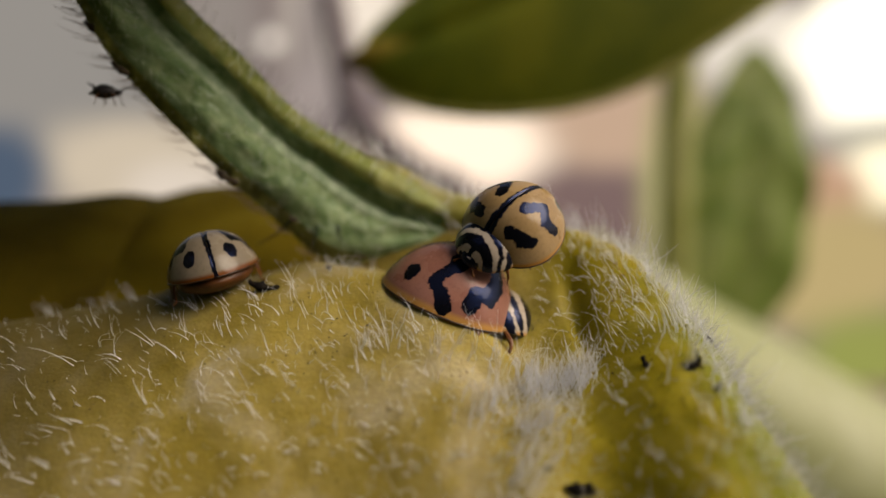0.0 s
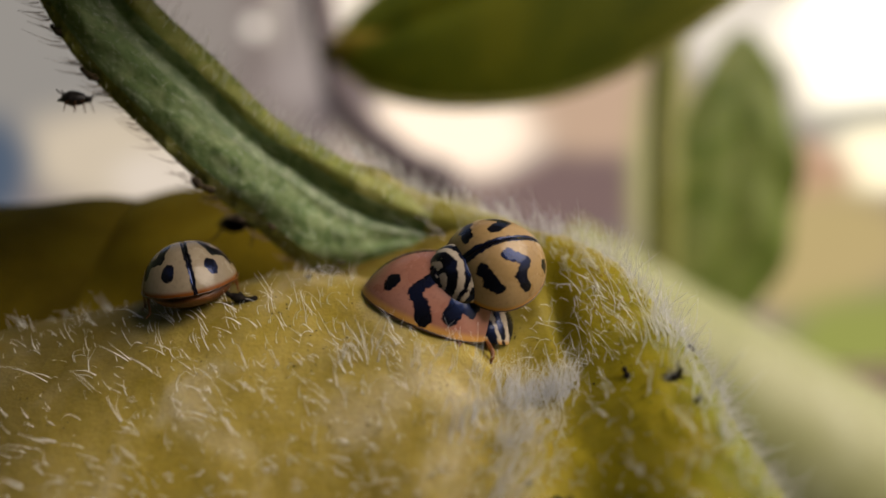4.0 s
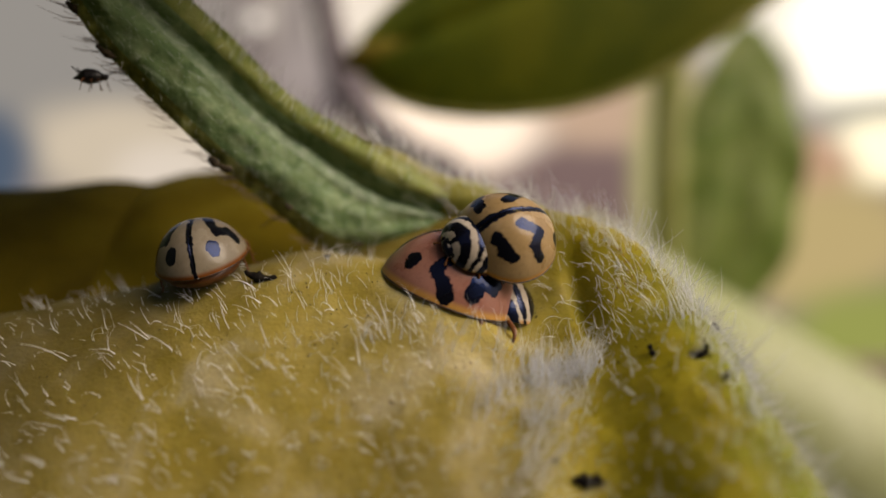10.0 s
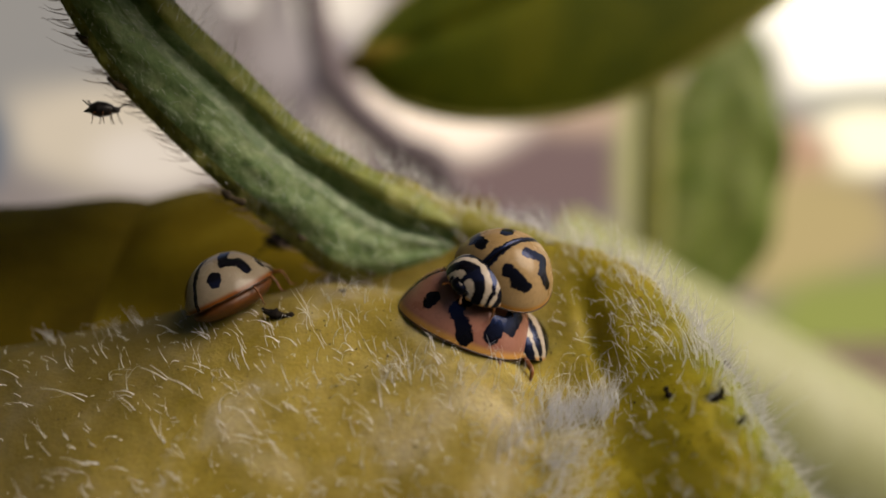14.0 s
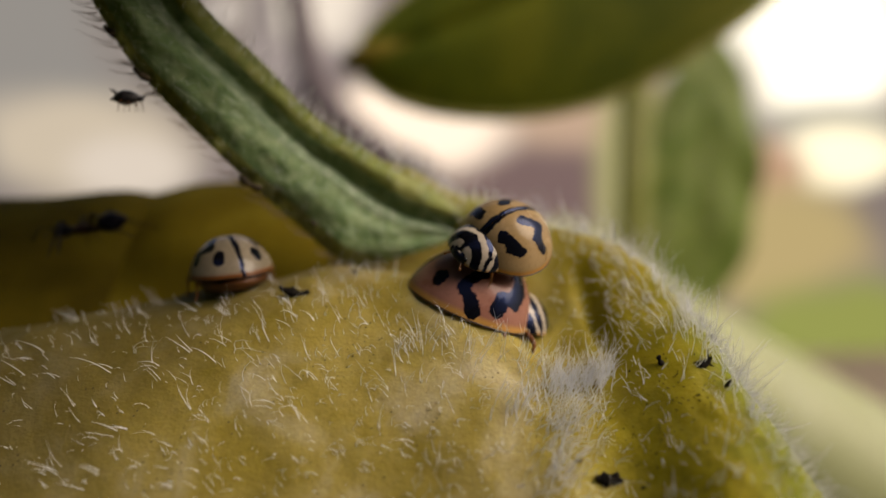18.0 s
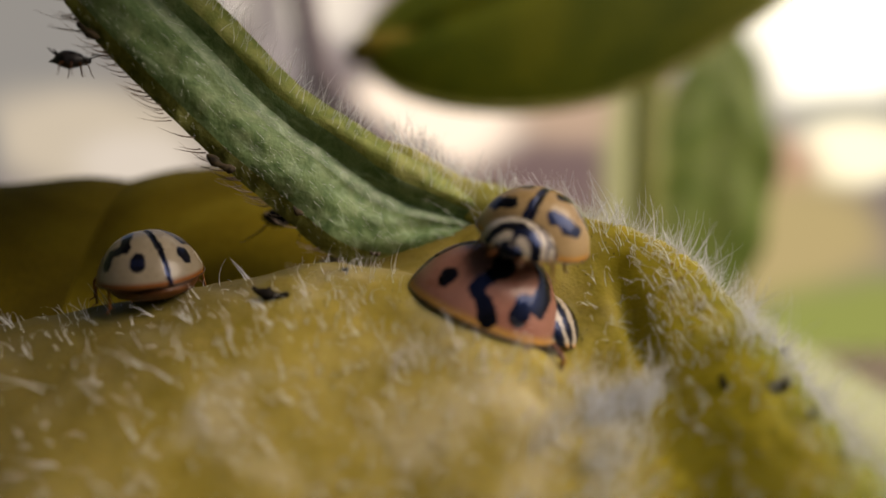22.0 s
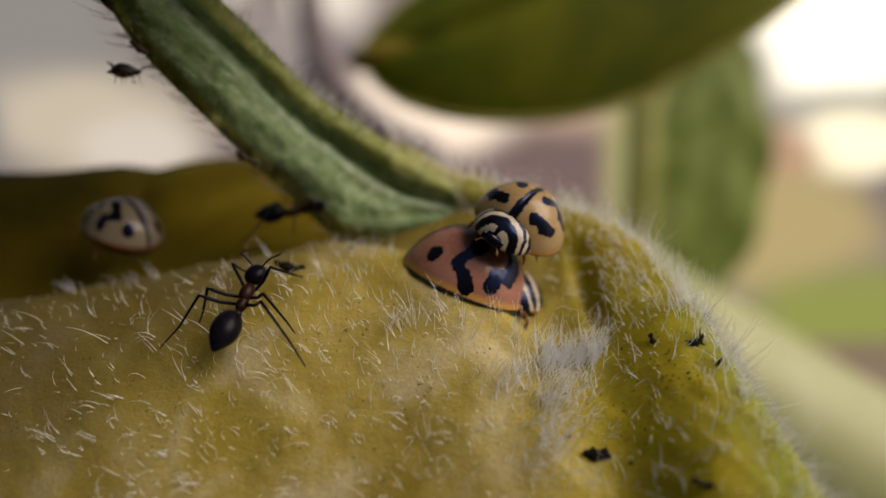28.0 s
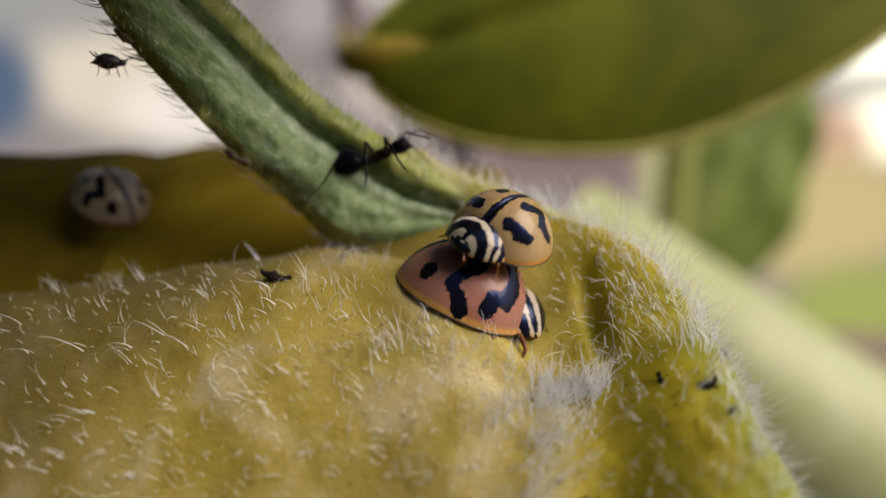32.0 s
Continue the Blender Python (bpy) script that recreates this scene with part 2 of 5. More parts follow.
M_ANT = plain("black_ant_shell", (0.002, 0.002, 0.004), (0.006, 0.005, 0.008), 5000.0, 0.32, 0.07)
M_ANTRED = plain("dark_red_ant_shell", (0.008, 0.003, 0.003), (0.022, 0.007, 0.005), 5000.0, 0.38, 0.10)
M_DEBRIS = plain("black_crumb", (0.003, 0.003, 0.003), (0.016, 0.012, 0.009), 6000.0, 0.8, 0.1)
M_RUST = plain("rust_grain", (0.20, 0.09, 0.01), (0.34, 0.17, 0.02), 6000.0, 0.7)
M_APHID = plain("dark_grey_aphid", (0.006, 0.006, 0.009), (0.028, 0.024, 0.026), 6000.0, 0.4)


def hair_material(name, col, thru):
    m, n, l, b = material(name, 0.3, spec=0.9)
    b.inputs["Base Color"].default_value = (*col, 1)
    g = n.new("ShaderNodeNewGeometry")
    l.new(ramp(n, l, g.outputs["Random Per Island"], [(0.0, tuple(c * 0.86 for c in col)), (1.0, col)]), b.inputs["Base Color"])
    t = n.new("ShaderNodeBsdfTranslucent")
    t.inputs["Color"].default_value = (*col, 1)
    s = n.new("ShaderNodeMixShader")
    s.inputs[0].default_value = thru
    l.new(b.outputs[0], s.inputs[1])
    l.new(t.outputs[0], s.inputs[2])
    l.new(s.outputs[0], n["Material Output"].inputs["Surface"])
    return m


M_HAIR = hair_material("white_hair", (0.96, 0.97, 0.99), 0.5)
M_HAIRDARK = hair_material("grey_brown_hair", (0.30, 0.22, 0.17), 0.2)


# ---- building helpers ----
def mesh_from(name, verts, faces, mat, smooth=True):
    me = bpy.data.meshes.new(name)
    me.from_pydata([tuple(v) for v in verts], [], faces)
    me.materials.append(mat)
    if smooth:
        me.polygons.foreach_set("use_smooth", [True] * len(me.polygons))
    me.update()
    return me


def part(name, me, parent=None, label="", m=None):
    ob = new(name, me)
    if parent:
        ob.parent = parent
    if m is not None:
        ob.matrix_basis = m
    if label:
        ob["label"] = label
    return ob


def grid_faces(nu, nv, wrap=False):
    f = []
    for i in range(nu - 1):
        for j in range(nv if wrap else nv - 1):
            k = (j + 1) % nv
            f.append((i * nv + j, (i + 1) * nv + j, (i + 1) * nv + k, i * nv + k))
    return f


def catmull(points, n):
    """n points along a smooth curve through the given ones."""
    p = np.array(points, float)
    p = np.vstack([2 * p[0] - p[1], p, 2 * p[-1] - p[-2]])
    out = []
    for s in np.linspace(0, len(points) - 1, n):
        i = min(int(s), len(points) - 2)
        t = s - i
        a, b, c, d = p[i:i + 4]
        out.append(0.5 * (2 * b + (c - a) * t + (2 * a - 5 * b + 4 * c - d) * t * t + (3 * b - a - 3 * c + d) * t ** 3))
    return np.array(out)


def tube(points, radii, sides=8, cap=True):
    """Vertices and faces of a tube along the points (any unit)."""
    p = np.array(points, float)
    n = len(p)
    tan = np.gradient(p, axis=0)
    tan /= np.linalg.norm(tan, axis=1)[:, None] + 1e-12
    ref = np.array([0.31, 0.17, 0.93])
    verts = []
    for i in range(n):
        a = np.cross(tan[i], ref)
        a /= np.linalg.norm(a) + 1e-12
        b = np.cross(tan[i], a)
        r = radii[i] if hasattr(radii, "__len__") else radii
        for k in range(sides):
            th = 2 * math.pi * k / sides
            verts.append(p[i] + r * (math.cos(th) * a + math.sin(th) * b))
    faces = grid_faces(n, sides, True)
    if cap:
        faces += [tuple(range(sides))[::-1], tuple(range((n - 1) * sides, n * sides))]
    return verts, faces


def ball(centre, size, nu=12, nv=16, turn=None, power=1.0):
    """An ellipsoid's vertices and faces; its long axis is x."""
    verts = []
    for i in range(nu):
        ph = math.pi * i / (nu - 1)
        for j in range(nv):
            th = 2 * math.pi * j / nv
            s = max(math.sin(ph), 1e-3) ** power
            v = Vector((-math.cos(ph) * size[0], s * math.cos(th) * size[1], s * math.sin(th) * size[2]))
            if turn:
                v = turn @ v
            verts.append(np.array(centre) + np.array(v))
    return verts, grid_faces(nu, nv, True)


def joined(*pieces):
    verts, faces = [], []
    for v, f in pieces:
        k = len(verts)
        verts += list(v)
        faces += [tuple(i + k for i in q) for q in f]
    return verts, faces


def to_world(v):
    return [W(*p) for p in v]


def solid_sheet(P, N, thick):
    """Closed sheet from a grid of points P and normals N (nu x nv x 3), of that thickness; the rim has vertices of its own, so that it stays crisp."""
    nu, nv = P.shape[:2]
    top = P.reshape(-1, 3)
    low = (P - N * thick).reshape(-1, 3)
    k = nu * nv
    f = grid_faces(nu, nv)
    faces = f + [tuple(i + k for i in q)[::-1] for q in f]
    rim = [i * nv for i in range(nu)] + [(nu - 1) * nv + j for j in range(1, nv)] + [i * nv + nv - 1 for i in range(nu - 2, -1, -1)] + list(range(nv - 2, 0, -1))
    m, a = len(rim), 2 * k
    faces += [(a + (i - 1) % m, a + i, a + m + i, a + m + (i - 1) % m) for i in range(m)]
    return np.vstack([top, low, top[rim], low[rim]]), faces


def grid_normals(P):
    a, b = np.gradient(P, axis=0), np.gradient(P, axis=1)
    n = np.cross(a, b)
    return n / (np.linalg.norm(n, axis=2)[..., None] + 1e-12)


# ---- the downy swollen body ----
SPINE = catmull([(-0.45, 2.72, -0.40), (-0.10, 2.64, -0.33), (0.30, 2.54, -0.24), (0.62, 2.34, -0.29), (0.77, 2.04, -0.49),
                 (0.785, 1.76, -0.61), (0.87, 1.40, -0.84), (1.00, 1.00, -1.20)], 90)


def wave(x, y, s, seed):
    return np.sin(x * s + seed) * np.cos(y * s * 1.3 + 2.1 * seed) + 0.5 * np.sin((x + y) * s * 1.9 + 3.3 * seed)


def body_z(x, y):
    """Height of the downy body over the plan: a front swelling, a shoulder that curves round the hollow, and the hollow."""
    x, y = np.asarray(x, float), np.asarray(y, float)
    ridge = -0.400 - 0.150 * (1 + np.tanh((x - 0.05) / 0.21)) - 0.20 * np.clip(-0.60 - x, 0, None)
    y1 = 2.36 - 0.17 * (1 + np.tanh((x - 0.0) / 0.25))
    front = np.clip(y1 - y, 0, None)
    back = np.clip(y - y1, 0, None)
    blend = 0.5 * (1 + np.tanh((x + 0.15) / 0.15))
    fall = 2.2 * (1 - blend) + 0.25 * blend
    m1 = ridge - 1.05 * front ** 2 - fall * back ** 2 - 5.0 * np.clip(x - 0.42, 0, None) ** 2
    d2 = (x[..., None] - SPINE[:, 0]) ** 2 + (y[..., None] - SPINE[:, 1]) ** 2
    k = d2.argmin(-1)
    d = np.sqrt(np.take_along_axis(d2, k[..., None], -1)[..., 0])
    tx, ty = np.gradient(SPINE[:, 0])[k], np.gradient(SPINE[:, 1])[k]
    side = tx * (y - SPINE[k, 1]) - ty * (x - SPINE[k, 0])      # above zero: outside of the curve
    m2 = SPINE[k, 2] - np.where(side > 0, 5.0, 2.0 + 0.8 * np.tanh((y - 1.9) / 0.15)) * d ** 2 / (1 + 0.6 * d)
    h = 0.045
    top = np.maximum(m1, m2)
    z = top + h * np.log(np.exp((m1 - top) / h) + np.exp((m2 - top) / h))
    z = z + 0.045 * np.exp(-((x + 0.06) / 0.17) ** 2 - ((y - 2.06) / 0.12) ** 2)
    z = z + 0.060 * np.exp(-((x - 0.12) / 0.15) ** 2 - ((y - 2.0) / 0.10) ** 2)
    z = z - 0.08 * np.exp(-((x - 0.36) / 0.15) ** 2 - ((y - 2.25) / 0.13) ** 2)
    z = z - 0.16 * np.exp(-((x - 0.46) / 0.15) ** 2 - ((y - 1.50) / 0.26) ** 2)
    along = np.clip((2.30 - y) / 0.36, 0, 1)      # the furrow at the shoulder's foot
    z = z - 0.080 * np.exp(-((x - 0.465 - 0.05 * along) / 0.035) ** 2) * np.exp(-((y - 2.12) / 0.13) ** 2)
    z = z + 0.009 * wave(x, y, 5.0, 0.7) + 0.005 * wave(x, y, 13.0, 1.9) + 0.0025 * wave(x, y, 31.0, 0.4)
    return np.maximum(z, -2.2)


def body_normal(x, y):
    e = 0.01
    gx, gy = (body_z(x + e, y) - body_z(x - e, y)) / (2 * e), (body_z(x, y + e) - body_z(x, y - e)) / (2 * e)
    n = np.stack([-gx, -gy, np.ones_like(gx)], -1)
    return n / np.linalg.norm(n, axis=-1)[..., None]


def build_body():
    xs, ys = np.linspace(-3.2, 1.7, 260), np.linspace(0.5, 3.1, 190)
    X, Y = np.meshgrid(xs, ys, indexing="ij")
    P = np.stack([X, Y, body_z(X, Y)], -1)
    low = P.copy()
    low[..., 2] = -2.35
    k = P.shape[0] * P.shape[1]
    nu, nv = P.shape[:2]
    f = grid_faces(nu, nv)
    rim = [i * nv for i in range(nu)] + [(nu - 1) * nv + j for j in range(1, nv)] + [i * nv + nv - 1 for i in range(nu - 2, -1, -1)] + list(range(nv - 2, 0, -1))
    faces = f + [tuple(i + k for i in q)[::-1] for q in f] + [(rim[i - 1], rim[i], rim[i] + k, rim[i - 1] + k) for i in range(len(rim))]
    body = new("downy_stem_swelling")
    body.location = W(0, 2, -2.35)
    inv = Matrix.Translation(-W(0, 2, -2.35))
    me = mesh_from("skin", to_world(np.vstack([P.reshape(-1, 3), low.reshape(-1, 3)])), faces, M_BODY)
    me.transform(inv)
    part("skin", me, body)
    v, f = tube(catmull([(-0.4, 1.8, -2.3), (-0.5, 1.9, -8), (-0.2, 2.1, -18), (-0.3, 2.0, -30)], 30), [0.55] * 30, 16)
    me = mesh_from("stalk", to_world(v), f, M_RIM)
    me.transform(inv)
    part("stalk", me, body)
    v, f = tube(catmull(CREST, 40), np.interp(np.linspace(0, 1, 40), [0, 0.2, 0.5, 0.75, 1], [0.004, 0.055, 0.10, 0.09, 0.02]), 18)
    me = mesh_from("crest", to_world(v), f, M_RIM)
    me.transform(inv)
    part("crest", me, body, "yellow-green ridge that runs into the leaf's margin")
    tagged(body, "swollen yellow-green plant stem covered in fine white hairs", "plant stem")
    return body


# ---- plan, in centimetres ----
LEAF_LOW = [(-0.096, 2.593, -0.374), (-0.304, 2.564, -0.437), (-0.517, 2.530, -0.392), (-0.700, 2.474, -0.215), (-0.866, 2.407, -0.044), (-1.069, 2.387, 0.169), (-1.268, 2.378, 0.396), (-1.401, 2.379, 0.620), (-1.559, 2.371, 0.917), (-1.691, 2.230, 1.134), (-1.723, 1.981, 1.164)]
LEAF_HIGH = [(0.135, 2.634, -0.229), (-0.022, 2.629, -0.122), (-0.205, 2.603, -0.019), (-0.414, 2.560, 0.109), (-0.613, 2.518, 0.239), (-0.809, 2.506, 0.446), (-1.027, 2.486, 0.658), (-1.163, 2.471, 0.843), (-1.315, 2.451, 1.129), (-1.336, 2.317, 1.398), (-1.229, 2.095, 1.612)]
BACKDROP_Y = 0.80
# patches of light and shade painted into the glowing sheet: x, z, radii, colour
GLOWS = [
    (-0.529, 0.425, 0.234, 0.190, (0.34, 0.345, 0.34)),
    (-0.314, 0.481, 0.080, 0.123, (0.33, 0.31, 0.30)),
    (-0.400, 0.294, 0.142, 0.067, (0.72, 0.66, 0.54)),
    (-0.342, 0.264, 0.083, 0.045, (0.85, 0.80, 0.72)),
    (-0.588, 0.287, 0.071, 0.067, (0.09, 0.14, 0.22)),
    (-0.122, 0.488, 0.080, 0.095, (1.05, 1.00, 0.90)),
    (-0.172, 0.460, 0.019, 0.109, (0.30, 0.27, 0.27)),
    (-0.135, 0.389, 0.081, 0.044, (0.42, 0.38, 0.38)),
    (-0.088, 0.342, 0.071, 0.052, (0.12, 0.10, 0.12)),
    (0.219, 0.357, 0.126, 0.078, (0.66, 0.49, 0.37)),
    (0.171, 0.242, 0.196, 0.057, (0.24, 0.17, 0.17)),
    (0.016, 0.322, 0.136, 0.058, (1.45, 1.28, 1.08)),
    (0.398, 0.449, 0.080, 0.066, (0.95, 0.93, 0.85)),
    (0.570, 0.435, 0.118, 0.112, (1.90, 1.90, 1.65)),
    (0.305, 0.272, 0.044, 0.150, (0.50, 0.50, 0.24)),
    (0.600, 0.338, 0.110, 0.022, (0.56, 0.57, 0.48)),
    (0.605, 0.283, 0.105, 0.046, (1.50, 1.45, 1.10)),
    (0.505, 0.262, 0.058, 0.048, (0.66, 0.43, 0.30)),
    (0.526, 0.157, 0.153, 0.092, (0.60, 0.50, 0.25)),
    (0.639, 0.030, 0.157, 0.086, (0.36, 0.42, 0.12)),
    # these two stand in for out-of-focus discs of light
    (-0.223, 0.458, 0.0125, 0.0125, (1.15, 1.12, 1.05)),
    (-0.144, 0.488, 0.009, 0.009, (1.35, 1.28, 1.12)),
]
THIRD_ROWS = [
    (0.00, -0.863, 2.243, -0.428, -12, 3, 113),
    (0.50, -0.866, 2.235, -0.428, -11, 4, 115),
    (1.00, -0.863, 2.226, -0.419, -10, 4, 114),
    (1.50, -0.868, 2.218, -0.424, -9, 5, 115),
    (2.00, -0.863, 2.209, -0.418, -7, 6, 114),
    (2.50, -0.857, 2.215, -0.419, -7, 3, 116),
    (4.50, -0.863, 2.230, -0.426, -7, -2, 116),
    (5.00, -0.863, 2.225, -0.427, -7, 1, 116),
    (5.50, -0.864, 2.224, -0.426, -7, 2, 116),
    (6.00, -0.862, 2.230, -0.433, -7, -1, 116),
    (7.00, -0.869, 2.239, -0.430, -8, -2, 118),
    (8.00, -0.880, 2.267, -0.418, -9, -13, 122),
    (9.00, -0.878, 2.276, -0.419, -9, -15, 117),
    (9.50, -0.896, 2.270, -0.418, -10, -11, 106),
    (10.00, -0.891, 2.274, -0.416, -10, -11, 103),
    (10.50, -0.893, 2.268, -0.412, -16, -8, 103),
    (11.00, -0.907, 2.261, -0.434, -22, -5, 102),
    (11.50, -0.881, 2.261, -0.427, -29, -6, 98),
    (12.00, -0.863, 2.238, -0.418, -35, 7, 91),
    (12.50, -0.862, 2.242, -0.428, -32, 9, 86),
    (13.00, -0.854, 2.249, -0.408, -30, 8, 86),
    (13.50, -0.848, 2.274, -0.413, -27, -5, 78),
    (14.00, -0.821, 2.281, -0.415, -24, -6, 71),
    (14.50, -0.821, 2.275, -0.411, -22, -1, 75),
    (16.50, -0.848, 2.264, -0.442, -12, 13, 103),
    (16.80, -0.872, 2.261, -0.431, -11, 16, 111),
    (17.10, -0.896, 2.261, -0.432, -9, 17, 126),
    (17.50, -0.944, 2.314, -0.467, -7, 13, 129),
    (18.00, -0.947, 2.368, -0.442, -3, 6, 119),
    (18.60, -0.938, 2.404, -0.441, -12, -6, 130),
    (19.00, -0.952, 2.444, -0.443, -18, -10, 96),
    (19.30, -0.921, 2.420, -0.482, -12, -7, 83),
    (19.60, -0.891, 2.408, -0.465, -7, -8, 109),
    (20.00, -0.964, 2.334, -0.456, 1, 2, 145),
    (20.50, -1.055, 2.280, -0.437, -1, -2, 160),
    (21.00, -1.070, 2.230, -0.441, -3, -6, 171),
    (21.50, -1.089, 2.278, -0.460, -3, -1, 162),
    (22.00, -1.104, 2.355, -0.451, -4, -0, 129),
    (22.50, -1.208, 2.353, -0.466, -12, 2, 138),
    (23.00, -1.243, 2.330, -0.435, -20, 1, 154),
    (23.50, -1.337, 2.452, -0.431, -21, -2, 154),
    (24.00, -1.428, 2.589, -0.432, -22, -6, 148),
    (24.50, -1.469, 2.631, -0.424, -19, -5, 145),
    (25.00, -1.490, 2.615, -0.405, -16, -5, 142),
    (25.50, -1.476, 2.599, -0.408, -13, -4, 142),
    (27.50, -1.536, 2.659, -0.373, -3, -20, 148),
    (28.00, -1.524, 2.665, -0.418, 0, -20, 148),
    (29.00, -1.558, 2.766, -0.409, -5, -22, 153),
    (30.00, -1.545, 2.899, -0.406, -10, -28, 150),
    (30.50, -1.576, 2.899, -0.409, -10, -28, 150),
    (31.00, -1.660, 2.899, -0.385, -10, -28, 150),
    (31.50, -1.673, 2.899, -0.385, -10, -28, 150),
    (32.00, -1.654, 2.899, -0.349, -10, -28, 150),
]
MALE_ROWS = [
    (0.00, 0.222, 2.146, -0.271, -33, 29, 214),
    (0.40, 0.207, 2.146, -0.307, -38, 21, 208),
    (1.20, 0.205, 2.144, -0.359, -43, 9, 203),
    (6.00, 0.205, 2.144, -0.363, -45, 8, 201),
    (9.00, 0.177, 2.139, -0.352, -42, 5, 204),
    (11.00, 0.152, 2.137, -0.342, -39, 5, 209),
    (13.00, 0.123, 2.133, -0.346, -32, 3, 221),
    (15.00, 0.102, 2.133, -0.323, -31, 7, 216),
    (17.00, 0.108, 2.133, -0.310, -33, 9, 210),
    (19.00, 0.091, 2.138, -0.279, -24, 9, 219),
    (20.30, 0.118, 2.138, -0.307, -18, 6, 236),
    (21.50, 0.135, 2.137, -0.305, -17, 6, 240),
    (23.00, 0.153, 2.136, -0.304, -14, 4, 240),
    (25.50, 0.174, 2.136, -0.310, -21, 7, 234),
    (28.00, 0.183, 2.135, -0.312, -29, 10, 233),
    (30.00, 0.162, 2.139, -0.312, -28, 5, 235),
    (31.00, 0.134, 2.141, -0.303, -24, 4, 231),
    (31.50, 0.118, 2.142, -0.294, -21, 3, 227),
    (32.00, 0.111, 2.143, -0.294, -21, 4, 226),
]
ANT_NEAR = [
    (26.80, -1.933, 1.941, -0.853, 0, -1, -10),
    (27.30, -1.553, 1.893, -0.827, 0, 0, -11),
    (27.50, -1.403, 1.839, -0.852, 0, 25, -36),
    (27.70, -1.130, 1.880, -0.749, 0, -7, -3),
    (27.90, -0.737, 1.834, -0.702, 0, -21, 2),
    (28.00, -0.755, 1.983, -0.573, 0, -35, 72),
    (28.10, -0.764, 1.952, -0.602, 0, -35, 75),
    (28.30, -0.718, 2.018, -0.541, 0, -26, 73),
    (28.50, -0.795, 2.020, -0.555, 0, -30, 94),
    (28.70, -1.022, 1.977, -0.633, 0, -18, 138),
    (28.90, -1.241, 2.063, -0.624, 0, -5, 137),
    (29.10, -1.267, 2.199, -0.570, 0, -8, 100),
    (29.30, -1.260, 2.204, -0.563, 0, -10, 95),
    (29.60, -1.210, 2.281, -0.523, 0, -10, 87),
    (29.80, -1.109, 2.268, -0.502, 0, -18, 59),
    (30.00, -1.119, 2.196, -0.527, 0, -23, 51),
    (30.50, -0.830, 2.098, -0.482, 0, -6, 15),
    (30.80, -0.781, 2.208, -0.440, 0, -10, 17),
    (31.20, -0.547, 2.239, -0.403, 0, -17, 50),
    (31.40, -0.540, 2.360, -0.280, 0, -42, 25),
    (31.60, -0.512, 2.485, -0.150, 0, -44, -10),
    (32.00, -0.297, 2.482, -0.113, 0, -20, -15),
]
ANT_FAR = [
    (0.00, -0.534, 2.609, -0.339, 0, 4, -0),
    (0.50, -0.620, 2.607, -0.342, 0, -3, 1),
    (1.00, -0.621, 2.626, -0.338, 0, -2, 0),
    (2.00, -0.715, 2.675, -0.315, 0, -3, -1),
    (7.00, -0.722, 2.711, -0.311, 0, -3, -1),
    (8.20, -0.653, 2.565, -0.288, 0, -2, -1),
    (9.00, -0.518, 2.632, -0.329, 0, 1, 0),
    (10.00, -0.519, 2.676, -0.310, 0, 0, -1),
    (10.40, -0.812, 2.708, -0.357, 0, 4, -180),
    (10.70, -0.890, 2.709, -0.365, 0, 13, -179),
    (11.00, -1.010, 2.702, -0.365, 0, 15, -179),
    (11.30, -1.421, 2.594, -0.496, 0, 27, -177),
    (11.60, -1.428, 2.609, -0.456, 0, 70, -95),
    (11.90, -1.298, 2.818, -0.481, 0, -6, -2),
    (12.20, -1.054, 2.937, -0.471, 0, 3, -3),
    (12.50, -0.874, 3.020, -0.424, 0, 8, -4),
    (13.00, -0.682, 2.838, -0.391, 0, 3, -2),
    (14.50, -0.663, 2.793, -0.373, 0, 0, -3),
    (16.80, -0.833, 2.930, -0.441, 0, 4, -183),
    (17.10, -0.944, 2.913, -0.434, 0, 22, -179),
    (17.40, -0.970, 2.760, -0.425, 0, 14, -181),
    (17.70, -1.226, 2.679, -0.348, 0, -9, -186),
    (18.00, -1.616, 2.614, -0.341, 0, 13, -182),
    (18.30, -1.239, 2.605, -0.273, 0, -51, -352),
    (18.60, -0.758, 2.552, -0.291, 0, -2, -364),
    (19.00, -0.886, 2.497, -0.253, 0, 3, -364),
    (19.30, -0.771, 2.471, -0.349, 0, 11, -366),
    (19.60, -0.645, 2.466, -0.364, 0, 5, -365),
    (20.00, -0.639, 2.503, -0.327, 0, 3, -365),
    (23.00, -0.660, 2.915, -0.394, 0, -4, -363),
    (23.50, -0.791, 2.843, -0.309, 0, -70, -329),
    (24.00, -0.836, 2.692, -0.345, 0, -13, -362),
    (24.40, -0.828, 2.671, -0.349, 0, -12, -362),
    (24.80, -0.900, 2.648, -0.453, 0, -40, -355),
    (25.20, -0.947, 2.670, -0.469, 0, -70, -295),
    (25.50, -0.977, 2.702, -0.499, 0, 13, -182),
    (27.50, -0.660, 2.536, -0.351, 0, -9, -2),
    (29.30, -0.668, 2.419, -0.354, 0, -9, -1),
    (29.90, -0.734, 2.371, -0.287, 0, -63, 23),
    (30.40, -0.520, 2.620, -0.355, 0, -10, 0),
    (30.90, -0.440, 2.860, -0.360, 0, -10, 0),
    (32.00, -0.360, 2.900, -0.330, 0, -12, 2),
]
